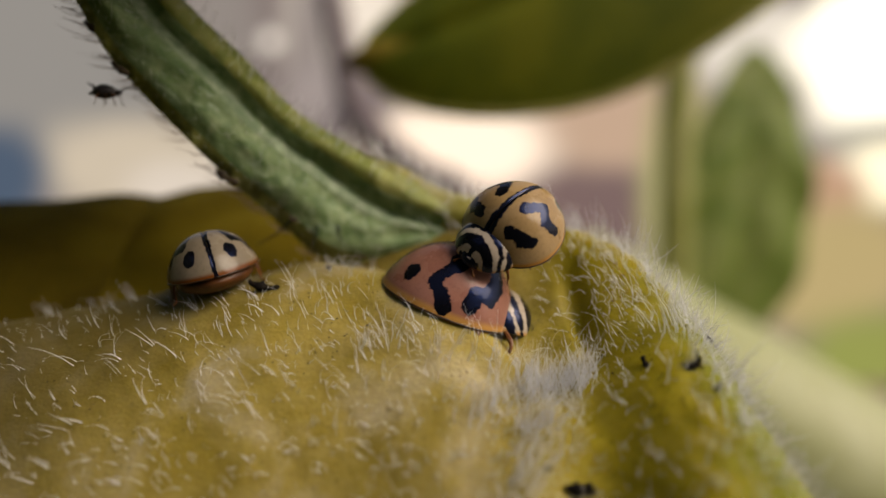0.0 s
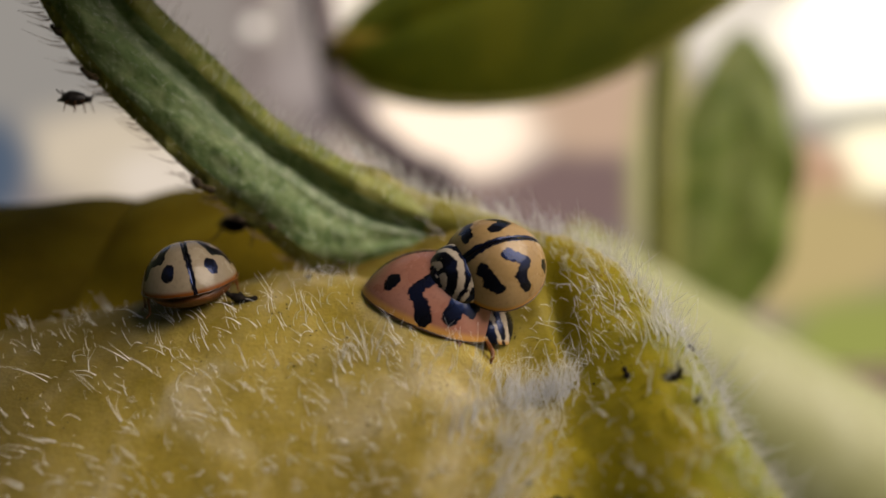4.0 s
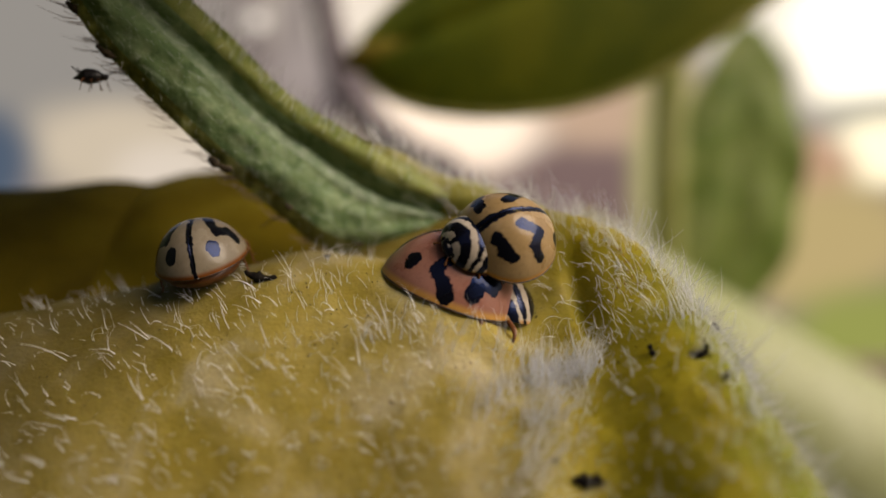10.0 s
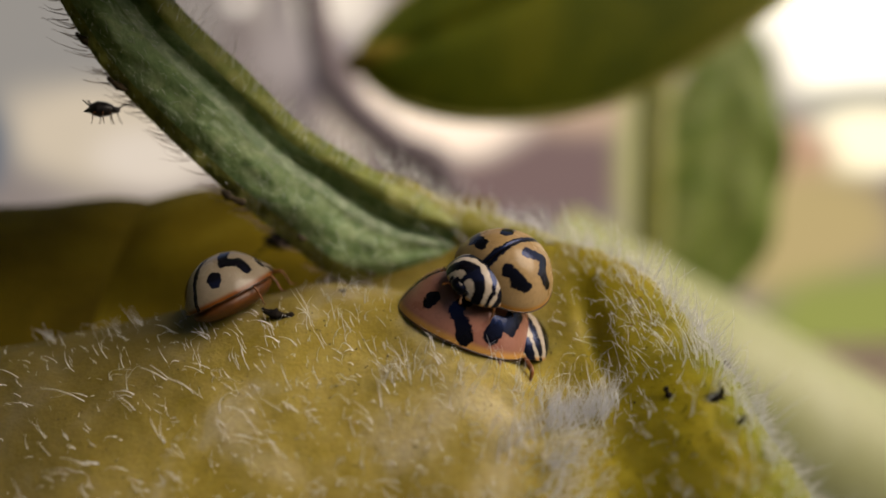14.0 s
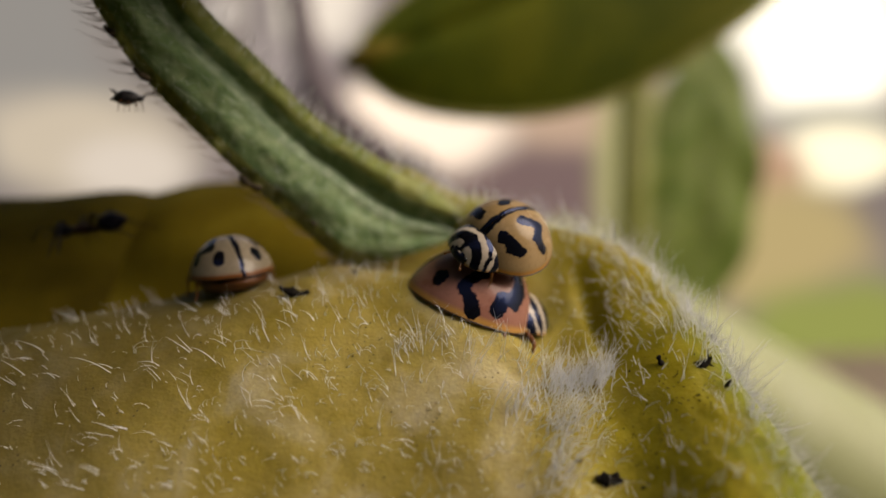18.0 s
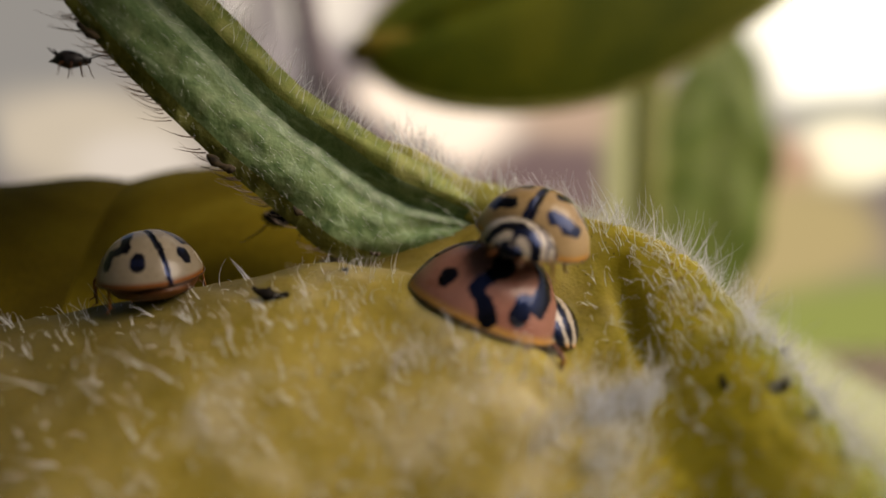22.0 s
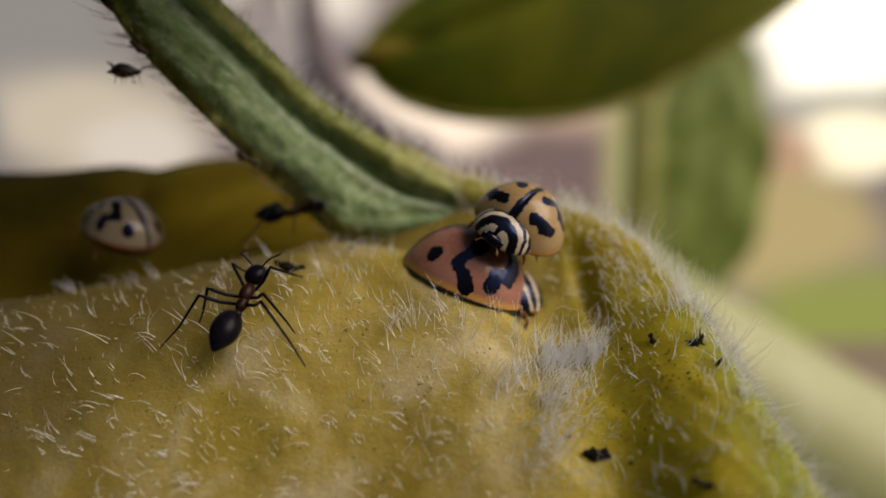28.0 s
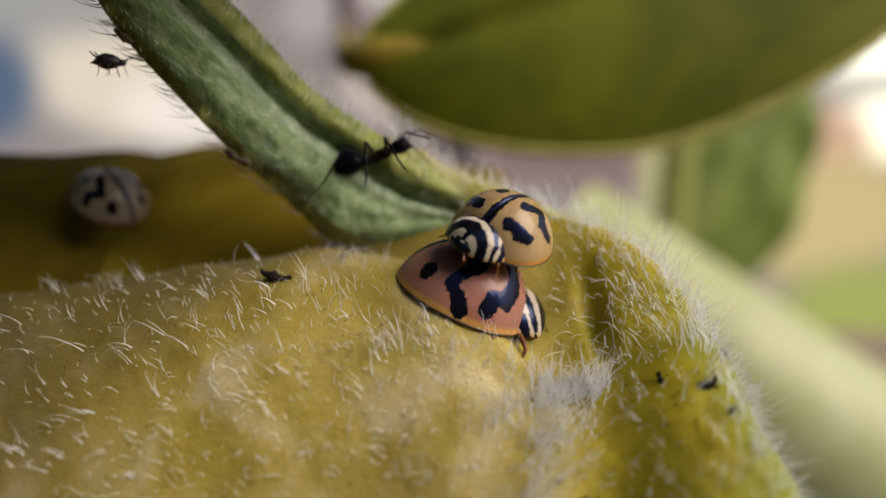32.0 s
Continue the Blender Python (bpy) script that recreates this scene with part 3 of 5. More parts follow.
OVER_ROWS = [
    (0.0, -0.006, 0.151, 0.101, 1.0, 0.6, -8.1),
    (1.0, -0.045, 0.198, 0.196, 1.0, 0.6, -8.1),
    (2.0, -0.145, 0.236, 0.176, 1.0, 0.6, -8.1),
    (5.0, -0.024, 0.218, 0.110, 1.0, 0.6, -8.1),
    (6.0, 0.031, 0.196, 0.100, 1.0, 0.6, -8.1),
    (7.0, -0.086, 0.244, 0.122, 1.0, 0.6, -8.1),
    (8.0, 0.038, 0.095, 0.043, 1.0, 0.6, -8.1),
    (9.0, -0.082, 0.193, 0.053, 1.0, 0.6, -8.1),
    (10.0, 0.039, 0.208, -0.082, 1.0, 0.6, -8.1),
    (11.0, 0.212, 0.155, -0.397, 1.0, 0.6, -8.1),
    (12.0, 0.174, 0.379, -0.188, 1.0, 0.6, -8.1),
    (13.0, 0.082, 0.379, -0.095, 1.0, 0.6, -8.1),
    (14.0, 0.117, 0.203, -0.086, 1.0, 0.6, -8.1),
    (17.0, 0.224, 0.453, -0.029, 1.0, 0.6, -8.1),
    (19.0, 0.100, -0.037, 0.008, 1.0, 0.6, -8.1),
    (21.0, 0.324, 0.162, -0.075, 1.0, 0.6, -8.1),
    (23.0, 0.042, 0.413, -0.060, 1.0, 0.6, -8.1),
    (25.0, 0.283, 0.083, -0.277, 1.0, 0.6, -8.1),
    (28.0, 0.196, 0.013, -0.233, 1.0, 0.6, -8.1),
    (29.0, 0.199, -0.420, -0.225, 6.0, 0.8, -6.3),
    (30.0, 0.135, -1.500, -0.473, 2.5, -1.0, 0.0),
    (31.0, 0.184, -1.300, -0.527, 4.0, 1.5, 0.4),
    (31.5, 0.174, -1.150, -0.580, 1.8, 2.0, 1.0),
    (32.0, 0.124, -1.400, -0.520, 0.0, 1.5, -1.0),
]
OVER_A, OVER_B, OVER_SIDE, OVER_UP = (-0.793, 6.186, 0.903), (5.171, 7.041, 4.116), (0.370, -0.283, -0.745), (-0.045, -0.941, 0.335)
OVER_STALK = [(-0.247, 6.170, 1.152), (-0.668, 6.149, 1.002), (-0.936, 6.395, 0.957), (-1.329, 8.246, 1.190), (-2.258, 13.391, 1.872)]
TWIG = [(-4.228, 21.384, 8.451), (-3.624, 20.911, 5.086), (-3.190, 20.596, 2.843), (-2.435, 20.347, 1.067), (-0.831, 20.150, -0.335), (0.774, 19.992, -1.456), (1.246, 19.283, -6.503), (1.435, 15.920, -30.430)]
FAR_A, FAR_B = (11.75, 23.265, -6.907), (12.50, 24.904, 4.758)
FAR_STEM = [(6.154, 15.447, -33.795), (6.909, 18.337, -13.233), (7.098, 18.967, -8.746), (7.664, 19.650, -3.886), (7.853, 20.570, 2.656), (8.419, 21.489, 9.199)]
LOW_STEM = [(1.827, 10.738, -2.631), (4.795, 9.473, -4.448), (9.480, 8.074, -7.217)]
FEMALE_AT, FEMALE_TURN = (0.068, 2.203, -0.585), (1, 20, 3)
CREST = [(-0.420, 2.640, 0.050), (-0.233, 2.665, -0.045), (-0.027, 2.705, -0.191), (0.194, 2.630, -0.260), (0.420, 2.497, -0.330), (0.555, 2.361, -0.440)]
EDGE_SCALES = [(-1.247, 2.388, 0.369), (-1.347, 2.397, 0.524)]
LIP = [(0.06, 1.70, -0.72), (0.17, 1.745, -0.72), (0.29, 1.835, -0.73), (0.40, 1.885, -0.71), (0.48, 1.90, -0.65)]
FOLD = [(0.34, 1.83, -0.77), (0.29, 1.74, -0.80), (0.25, 1.64, -0.86), (0.21, 1.53, -0.92)]
RUST = (0.662, 2.118)
CRUMBS = [
    ((-0.656, 2.149, -0.459), (0.060, 0.017, 0.020), (0, 12, 0), 6, "black crumb lying on the hairs"),
    ((-0.436, 2.267, -0.395), (0.012, 0.008, 0.008), (0, 0, 0), 3, "tiny black crumb on the hairs"),
    ((0.633, 1.809, -0.636), (0.022, 0.011, 0.011), (0, 62, 0), 5, "black rod-shaped crumb on the stem"),
    ((0.896, 1.953, -0.591), (0.018, 0.01, 0.01), (0, 50, 0), 4, "small black crumb on the stem's edge"),
    ((0.387, 1.587, -0.953), (0.040, 0.020, 0.024), (0, 0, 0), 7, "jagged black crumb low on the stem"),
    ((0.428, 1.592, -0.945), (0.014, 0.009, 0.009), (0, 30, 0), 4, "small black crumb beside a larger one"),
    ((0.489, 1.555, -0.940), (0.007, 0.005, 0.005), (0, 0, 0), 3, "tiny black crumb low on the stem"),
    ((0.806, 1.686, -0.665), (0.022, 0.006, 0.006), (0, -50, 0), 4, "thin dark splinter on the stem's edge"),
    ((0.634, 1.372, -0.891), (0.05, 0.012, 0.012), (0, 15, 0), 5, "long dark splinter low on the stem"),
    ((0.303, 1.619, -0.894), (0.012, 0.006, 0.006), (0, 0, 0), 3, "tiny black crumb in the fold"),
]


# ---- leaves and stems round it ----
def edge_leaf():
    """The strap-like leaf: two edges in space, a hollow along it and a rolled upper margin."""
    n, q = 190, 34
    lo = catmull(LEAF_LOW, n)
    hi = catmull(LEAF_HIGH, n)
    out = np.zeros((n, q, 3))
    toward = np.array([0.05, -0.93, 0.36])
    prof = np.linspace(0, 1, q)
    rise = (0.05 * np.sin(np.pi * np.clip(prof / 0.5, 0, 1)) - 0.050 * np.exp(-((prof - 0.64) / 0.045) ** 2)
            + 0.022 * np.exp(-((prof - 0.54) / 0.06) ** 2) + 0.07 * np.exp(-((prof - 0.84) / 0.12) ** 2) - 0.05 * prof ** 8 - 0.03 * (1 - prof) ** 6)
    low_rise = (0.05 * np.sin(np.pi * np.clip(prof / 0.62, 0, 1)) + 0.05 * np.exp(-((prof - 0.84) / 0.14) ** 2) - 0.05 * prof ** 8 - 0.03 * (1 - prof) ** 6)
    for i in range(n):
        s = i / (n - 1)
        deep = min(1.0, max(0.0, 1.15 - 2.3 * s))
        for j in range(q):
            wob = 0.008 * math.sin(31 * s + 9 * prof[j]) * math.sin(14 * prof[j] + 3 * s) + 0.012 * (noise.noise((26 * s, 5 * prof[j], 0.3)) + 0.5 * noise.noise((60 * s, 11 * prof[j], 1.7)))
            scallop = 0.03 * noise.noise((55 * s, 0.0, 4.0)) * max(0, 1 - prof[j] / 0.10)
            out[i, j] = lo[i] * (1 - prof[j]) + hi[i] * prof[j] + toward * ((deep * rise[j] + (1 - deep) * low_rise[j]) * (0.5 + 0.5 * min(1, s * 4)) + wob + scallop)
    N = grid_normals(out)
    if (N[..., 1].mean()) > 0:
        N = -N
    leaf = new("strap_leaf")
    base = W(*lo[0])
    leaf.location = base
    for name, a, b, mat, lab in (("lower_edge", 0, 5, M_LEAFEDGE, "yellow-brown bristly edge"), ("blade", 4, 18, M_GREEN, "mottled downy green blade"), ("midrib", 17, 22, M_VEIN, "pale grey-green midrib"), ("groove", 21, 26, M_GREEN, "deep dark green groove"), ("margin", 25, 34, M_MARGIN, "rolled downy yellow-green margin")):
        v, f = solid_sheet(out[:, a:b], N[:, a:b], 0.03)
        me = mesh_from(name, to_world(v), f, mat)
        me.transform(Matrix.Translation(-base))
        part(name, me, leaf, lab)
    tagged(leaf, "narrow green leaf with hairy edges growing from the downy stem", "leaf")
    return leaf, out, N, base


def leaf_blade(name, a, b, side, up, half, mat, label, camber=0.25, thick=0.03, tipness=1.0, stalk=None, nu=40, nv=17, ripple=0.02, stalk_mat=None, margin=0.0, swell=0.8, bow=0.0, lop=0.0):
    a, b, side, up = (np.array(v, float) for v in (a, b, side, up))
    P = np.zeros((nu, nv, 3))
    for i in range(nu):
        u = i / (nu - 1)
        w = half * (math.sin(math.pi * min(1, u ** swell * 0.98 + 0.02)) ** tipness) + 0.004
        for j in range(nv):
            v = 2 * j / (nv - 1) - 1
            h = camber * half * (1 - v * v) - 0.10 * half * math.exp(-(v / 0.10) ** 2) + ripple * half * math.sin(18 * u + 5 * abs(v)) * abs(v)
            P[i, j] = a + (b - a) * u + side * v * w * (1 - lop * (v < 0)) + up * h * (w / half) - np.array([0, 0, bow * 4 * u * (1 - u)])
    N = grid_normals(P)
    ob = new(name)
    base = W(*a)
    ob.location = base
    v, f = solid_sheet(P, N, thick)
    me = mesh_from("blade", to_world(v), f, mat)
    me.transform(Matrix.Translation(-base))
    part("blade", me, ob)
    mid = P[:, nv // 2] + up * 0.0
    v, f = tube(mid + N[:, nv // 2] * 0.012, np.linspace(0.018, 0.008, nu) * (half / 0.6), 6)
    me = mesh_from("midrib", to_world(v), f, M_RIM)
    me.transform(Matrix.Translation(-base))
    part("midrib", me, ob)
    if margin:
        for j, name2 in ((0, "leaf_edge"), (nv - 1, "leaf_edge")):
            v, f = tube(P[:, j] - N[:, j] * thick * 0.5, np.full(nu, margin), 6)
            me = mesh_from(name2, to_world(v), f, M_RIM)
            me.transform(Matrix.Translation(-base))
            part(name2, me, ob, "pale yellow-green leaf edge")
    if stalk is not None:
        pts = catmull(stalk, 16)
        v, f = tube(pts, np.interp(np.linspace(0, 1, 16), [0, 0.25, 0.5, 1], [0.02, 0.06, 0.05, 0.03]) * (half / 0.6), 10)
        me = mesh_from("leaf_stalk", to_world(v), f, stalk_mat or M_RIM)
        me.transform(Matrix.Translation(-base))
        part("leaf_stalk", me, ob)
    return tagged(ob, label, "leaf")


def back_lobe(name, x0, x1, rim, base_y, rim_y, mat, label, tuck=0.0):
    """A broad cupped leaf lobe that rises behind the body, its rim height given as a function over x."""
    nu, nv = 60, 24
    P = np.zeros((nu, nv, 3))
    for i in range(nu):
        x = x0 + (x1 - x0) * i / (nu - 1)
        zr = rim(x)
        for j in range(nv):
            v = j / (nv - 1)
            y = base_y + (rim_y - base_y) * v + tuck * max(0.0, (x - x1 + 0.8) / 0.8) ** 2
            z = -1.0 + (zr + 1.0) * (1 - (1 - v) ** 1.9)
            P[i, j] = (x, y, z + 0.008 * math.sin(9 * x + 6 * v) * v)
    N = grid_normals(P)
    ob = new(name)
    base = W(0.5 * (x0 + x1), base_y, -1.0)
    ob.location = base
    v, f = solid_sheet(P, N, 0.05)
    me = mesh_from("blade", to_world(v), f, mat)
    me.transform(Matrix.Translation(-base))
    part("blade", me, ob)
    for name2, Q in (("leaf_edge", P[:, -1] - N[:, -1] * 0.025),):
        v, f = tube(Q, 0.032, 8)
        me = mesh_from(name2, to_world(v), f, M_BACKEDGE)
        me.transform(Matrix.Translation(-base))
        part(name2, me, ob, "paler olive " + name2.replace("_", " "))
    return tagged(ob, label, "leaf")


def stem(name, points, radii, mat, label, n=40):
    v, f = tube(catmull(points, n), np.interp(np.linspace(0, 1, n), np.linspace(0, 1, len(radii)), radii), 20)
    ob = new(name, mesh_from(name, to_world(v), f, mat))
    return tagged(ob, label, "plant stem")


def backdrop():
    """Far garden out of focus: broad patches of light and shade painted on one far sheet that glows by itself."""
    m = bpy.data.materials.new("painted_garden_light")
    m.use_nodes = True
    n, l = m.node_tree.nodes, m.node_tree.links
    n.clear()
    pos = n.new("ShaderNodeNewGeometry").outputs["Position"]
    wob = n.new("ShaderNodeTexNoise")
    wob.inputs["Scale"].default_value = 9.0
    l.new(pos, wob.inputs["Vector"])
    col = None
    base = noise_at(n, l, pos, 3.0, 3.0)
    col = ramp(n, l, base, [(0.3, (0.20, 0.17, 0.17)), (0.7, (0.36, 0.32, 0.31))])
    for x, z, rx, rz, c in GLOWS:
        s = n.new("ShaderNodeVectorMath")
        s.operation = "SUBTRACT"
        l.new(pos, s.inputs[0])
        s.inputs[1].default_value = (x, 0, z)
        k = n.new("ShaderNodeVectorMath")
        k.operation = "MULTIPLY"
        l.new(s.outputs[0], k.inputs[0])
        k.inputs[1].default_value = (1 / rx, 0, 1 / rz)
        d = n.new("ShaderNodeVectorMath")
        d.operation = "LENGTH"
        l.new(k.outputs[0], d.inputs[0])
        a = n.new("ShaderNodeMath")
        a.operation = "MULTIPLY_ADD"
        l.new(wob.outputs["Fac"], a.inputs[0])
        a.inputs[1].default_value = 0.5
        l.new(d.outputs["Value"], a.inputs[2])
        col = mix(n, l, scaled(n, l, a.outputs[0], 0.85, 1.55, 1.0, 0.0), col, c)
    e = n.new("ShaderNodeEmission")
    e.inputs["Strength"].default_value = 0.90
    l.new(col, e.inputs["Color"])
    o = n.new("ShaderNodeOutputMaterial")
    l.new(e.outputs[0], o.inputs["Surface"])
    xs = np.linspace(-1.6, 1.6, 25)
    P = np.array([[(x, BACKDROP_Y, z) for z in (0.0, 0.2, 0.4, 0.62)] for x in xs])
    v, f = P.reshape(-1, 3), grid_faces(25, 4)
    return tagged(new("backdrop", mesh_from("backdrop", v, f, m)), "glowing sheet behind the plant, painted as a blurred sunlit garden", kind="structure")


def light_blocker(name, a, b, height):
    """Added dark bushes that close the place out of sight and block light: an uneven upright sheet of foliage on the
    ground.
    """
    nu, nv = 40, 16
    P = np.zeros((nu, nv, 3))
    a, b = np.array(a, float), np.array(b, float)
    out = np.array([-(b - a)[1], (b - a)[0], 0]) / np.linalg.norm(b - a)
    for i in range(nu):
        for j in range(nv):
            q = a + (b - a) * i / (nu - 1)
            top = height * (0.88 + 0.12 * noise.noise((6 * q[0], 6 * q[1], 3.0)))
            z = top * j / (nv - 1)
            P[i, j] = (q[0], q[1], z) + out * 0.03 * noise.noise((14 * q[0], 14 * q[1], 14 * z))
    v, f = solid_sheet(P, grid_normals(P), 0.04)
    return tagged(new(name, mesh_from(name, v, f, M_BLOCKER)), "added unseen leafy screen that cuts light and reflections", kind="structure")


# ---- beetles ----
def capsule(p, a, b, r):
    a, b = np.array(a, float), np.array(b, float)
    ab = b - a
    t = np.clip(((p - a) @ ab) / max(ab @ ab, 1e-9), 0, 1)
    return np.linalg.norm(p - (a + t[..., None] * ab), axis=-1) - r


def union_of(p, marks):
    d = np.full(p.shape[:-1], 9.0)
    for a, b, r in marks:
        d = np.minimum(d, capsule(p, a, b, r))
    return d


SHELL_MARKS = [((-1.24, 0.74), (-1.30, 0.78), 0.25),
               ((-0.02, 0.50), (-0.62, 0.82), 0.17), ((-0.62, 0.82), (-0.30, 1.22), 0.17), ((-0.30, 1.22), (-0.40, 1.52), 0.20),
               ((0.72, 0.44), (0.36, 0.86), 0.15), ((0.36, 0.86), (0.62, 1.22), 0.15), ((0.62, 1.22), (0.46, 1.56), 0.19)]
FEMALE_MARKS = [((-1.35, 0.95), (-1.35, 0.96), 0.20),
                ((-0.08, 0.40), (-0.38, 1.00), 0.19), ((-0.38, 1.02), (-0.82, 1.34), 0.135), ((-0.82, 1.38), (-0.62, 1.70), 0.14), ((-0.60, 1.74), (-0.52, 1.94), 0.19),
                ((0.42, 0.62), (0.56, 1.02), 0.18), ((0.54, 1.02), (0.48, 1.40), 0.20), ((0.48, 1.40), (0.18, 1.54), 0.17), ((0.18, 1.54), (0.08, 1.78), 0.20)]
MALE_MARKS = [((-1.35, 0.80), (-1.45, 0.86), 0.19),
              ((0.00, 0.44), (-0.48, 0.72), 0.165), ((-0.48, 0.72), (-0.24, 1.10), 0.155), ((-0.24, 1.10), (-0.46, 1.48), 0.18),
              ((0.72, 0.58), (0.62, 0.92), 0.16), ((0.62, 0.92), (0.70, 1.06), 0.13), ((0.66, 1.02), (0.44, 1.30), 0.17)]
SHELL_SUTURE = [((-2.3, 0.0), (1.0, 0.0), 0.085), ((0.6, 0.0), (1.75, 0.0), 0.15)]


def bands(*rows):
    """Curved bands across the neck shield, round the head: radius, half the angle that they span, half their width."""
    out = []
    for r, span, w in rows:
        a = [radians(span) * k / 5 for k in range(6)]
        p = [(1.5 - r * math.cos(b), r * math.sin(b)) for b in a]
        out += [(p[k], p[k + 1], w) for k in range(5)]
    return out


PRONOTUM_MARKS = bands((2.24, 60, 0.08), (1.86, 60, 0.14), (1.53, 85, 0.085), (1.10, 85, 0.17), (0.50, 80, 0.22)) + [((0.3, 0.0), (1.0, 0.0), 0.09)]


def attribute(me, name, values):
    a = me.attributes.new(name, "FLOAT", "POINT")
    a.data.foreach_set("value", np.asarray(values, np.float32))


def dome(side, centre, fore, aft, half, height, z0, marks, rear=1.0, nu=64, nv=44, flare=0.05):
    """A glossy shell: side +1 or -1 for one half, 0 for a whole one. In millimetres."""
    th = np.linspace(0, math.pi if side else 2 * math.pi, nu)
    rr = np.sin(0.5 * math.pi * np.linspace(0.0, 1.0, nv))
    T, R = np.meshgrid(th, rr, indexing="ij")
    a = np.where(np.cos(T) > 0, fore, aft)
    sn = np.sign(np.sin(T)) * np.abs(np.sin(T)) ** np.where(np.cos(T) > 0, 0.92, rear)
    x = centre + R * a * np.cos(T)
    y = R * half * sn * (side or 1)
    z = z0 + height * np.clip(1 - R ** 2.2, 0, 1) ** 0.6
    out = np.clip((R - 0.93) / 0.07, 0, 1)
    x, y = x + flare * out * np.cos(T), y + flare * out * sn * (side or 1)
    z = z - 0.05 * out
    if side:
        y = y + side * 0.012
        z = z - 0.05 * np.exp(-(np.abs(y) / 0.05) ** 2) * (R < 0.96)
    q = 2 / math.pi * np.arcsin(np.clip(R, 0, 1))
    p = np.stack([a * q * np.cos(T), half * 1.12 * q * np.abs(sn)], -1)
    d = union_of(p, marks)
    edge = np.clip((R - 0.986) / 0.010, 0, 1)
    V = np.stack([x, y, z], -1).reshape(-1, 3) * 0.001
    f = grid_faces(nu, nv)
    if side < 0:
        f = [q4[::-1] for q4 in f]
    return V, f, d.reshape(-1), edge.reshape(-1)


def mm(pieces):
    v, f = pieces
    return [np.array(p) * 0.001 for p in v], f


def ladybird(name, shell, label, marks=SHELL_MARKS, suture=SHELL_SUTURE, size=1.0, rear=1.1, reach_out=1.0, drop=0.0, high=1.90, sag=0.0):
    bug = new(name)
    for side in (1, -1):
        v, f, d, e = dome(side, -0.35, 1.72, 2.35, 2.02, high, 0.45, marks + suture, rear)
        me = mesh_from("wing_case", v * size, f, shell)
        attribute(me, "mark", d)
        attribute(me, "edge", e)
        case = part("wing_case", me, bug, "glossy wing case with black zigzag marks")
        th = np.linspace(0.02, math.pi - 0.02, 40)
        aa = np.where(np.cos(th) > 0, 1.72, 2.35) + 0.05
        ring = np.stack([-0.35 + aa * np.cos(th), side * (2.07 * np.abs(np.sin(th)) ** np.where(np.cos(th) > 0, 0.92, rear) + 0.012), np.full(40, 0.40)], -1)
        v, f = tube(ring, 0.035, 6)
        part("shell_rim", mesh_from("shell_rim", [p * 0.001 * size for p in v], f, M_RIMLINE), case, "thin dark rim")
    v, f, d, e = dome(0, 1.02, 1.14, 0.45, 1.34, 0.94, 0.50, PRONOTUM_MARKS, 1.0, 72, 30, 0.03)
    me = mesh_from("pronotum", v * size, f, M_WHITE)
    attribute(me, "mark", d)
    attribute(me, "edge", e)
    part("pronotum", me, bug, "ivory neck shield with black patches")
    v, f = ball((1.92, 0, 0.56), (0.36, 0.50, 0.30), 14, 20)
    me = mesh_from("head", [p * 0.001 * size for p in v], f, M_WHITE)
    p = np.array([(q[0] - 1.92, abs(q[1])) for q in v])
    attribute(me, "mark", union_of(p, [((-0.4, 0.0), (-0.05, 0.0), 0.22), ((-0.3, 0.35), (0.22, 0.40), 0.26), ((0.34, 0.0), (0.34, 0.1), 0.10)]))
    attribute(me, "edge", np.zeros(len(v)))
    head = part("head", me, bug, "ivory and black head")
    for s in (1, -1):
        part("eye", mesh_from("eye", [p * size for p in mm(ball((2.03, 0.42 * s, 0.62), (0.15, 0.11, 0.15), 8, 10))[0]], ball((0, 0, 0), (1, 1, 1), 8, 10)[1], M_EYE), head)
        pts = catmull([(2.12, 0.26 * s, 0.50), (2.25, 0.40 * s, 0.46), (2.34, 0.50 * s, 0.36), (2.36, 0.55 * s, 0.28)], 9)
        v, f = tube(pts, [0.035, 0.032, 0.03, 0.03, 0.03, 0.04, 0.06, 0.065, 0.03], 6)
        part("antenna", mesh_from("antenna", [p * 0.001 * size for p in v], f, M_LEG), bug, "short amber antenna")
        for x, reach, lean in ((1.05, 0.90 * reach_out, 0.30), (0.2, 0.98 * reach_out, 0.05), (-0.75, 0.90 * reach_out, -0.35)):
            pts = catmull([(x, 0.8 * s, 0.42), (x + lean * 0.4, 1.55 * s * reach, 0.40), (x + lean * 0.8, 1.84 * s * reach, 0.24), (x + lean * 0.8, 1.90 * s * reach, 0.02 - drop), (x + lean * 1.0, 1.94 * s * reach, -0.05 - drop), (x + lean * 1.5, 2.10 * s * reach, -0.16 - drop)], 16)
            v, f = tube(pts, np.interp(np.linspace(0, 1, 16), [0, 0.3, 0.45, 0.65, 0.82, 1], [0.07, 0.085, 0.045, 0.048, 0.032, 0.024]), 8)
            part("leg", mesh_from("leg", [p * 0.001 * size for p in v], f, M_LEG), bug, "bent amber leg")
    v, f = ball((-0.34 - 0.10 * sag, 0, 0.50 - 0.45 * sag), (2.05 + 0.12 * sag, 1.72, 0.34 + 0.40 * sag), 12, 24)
    part("belly", mesh_from("belly", [p * 0.001 * size for p in v], f, M_BELLY), bug, "flat amber underside")
    return tagged(bug, label, "ladybird", "ladybirds on the stem")


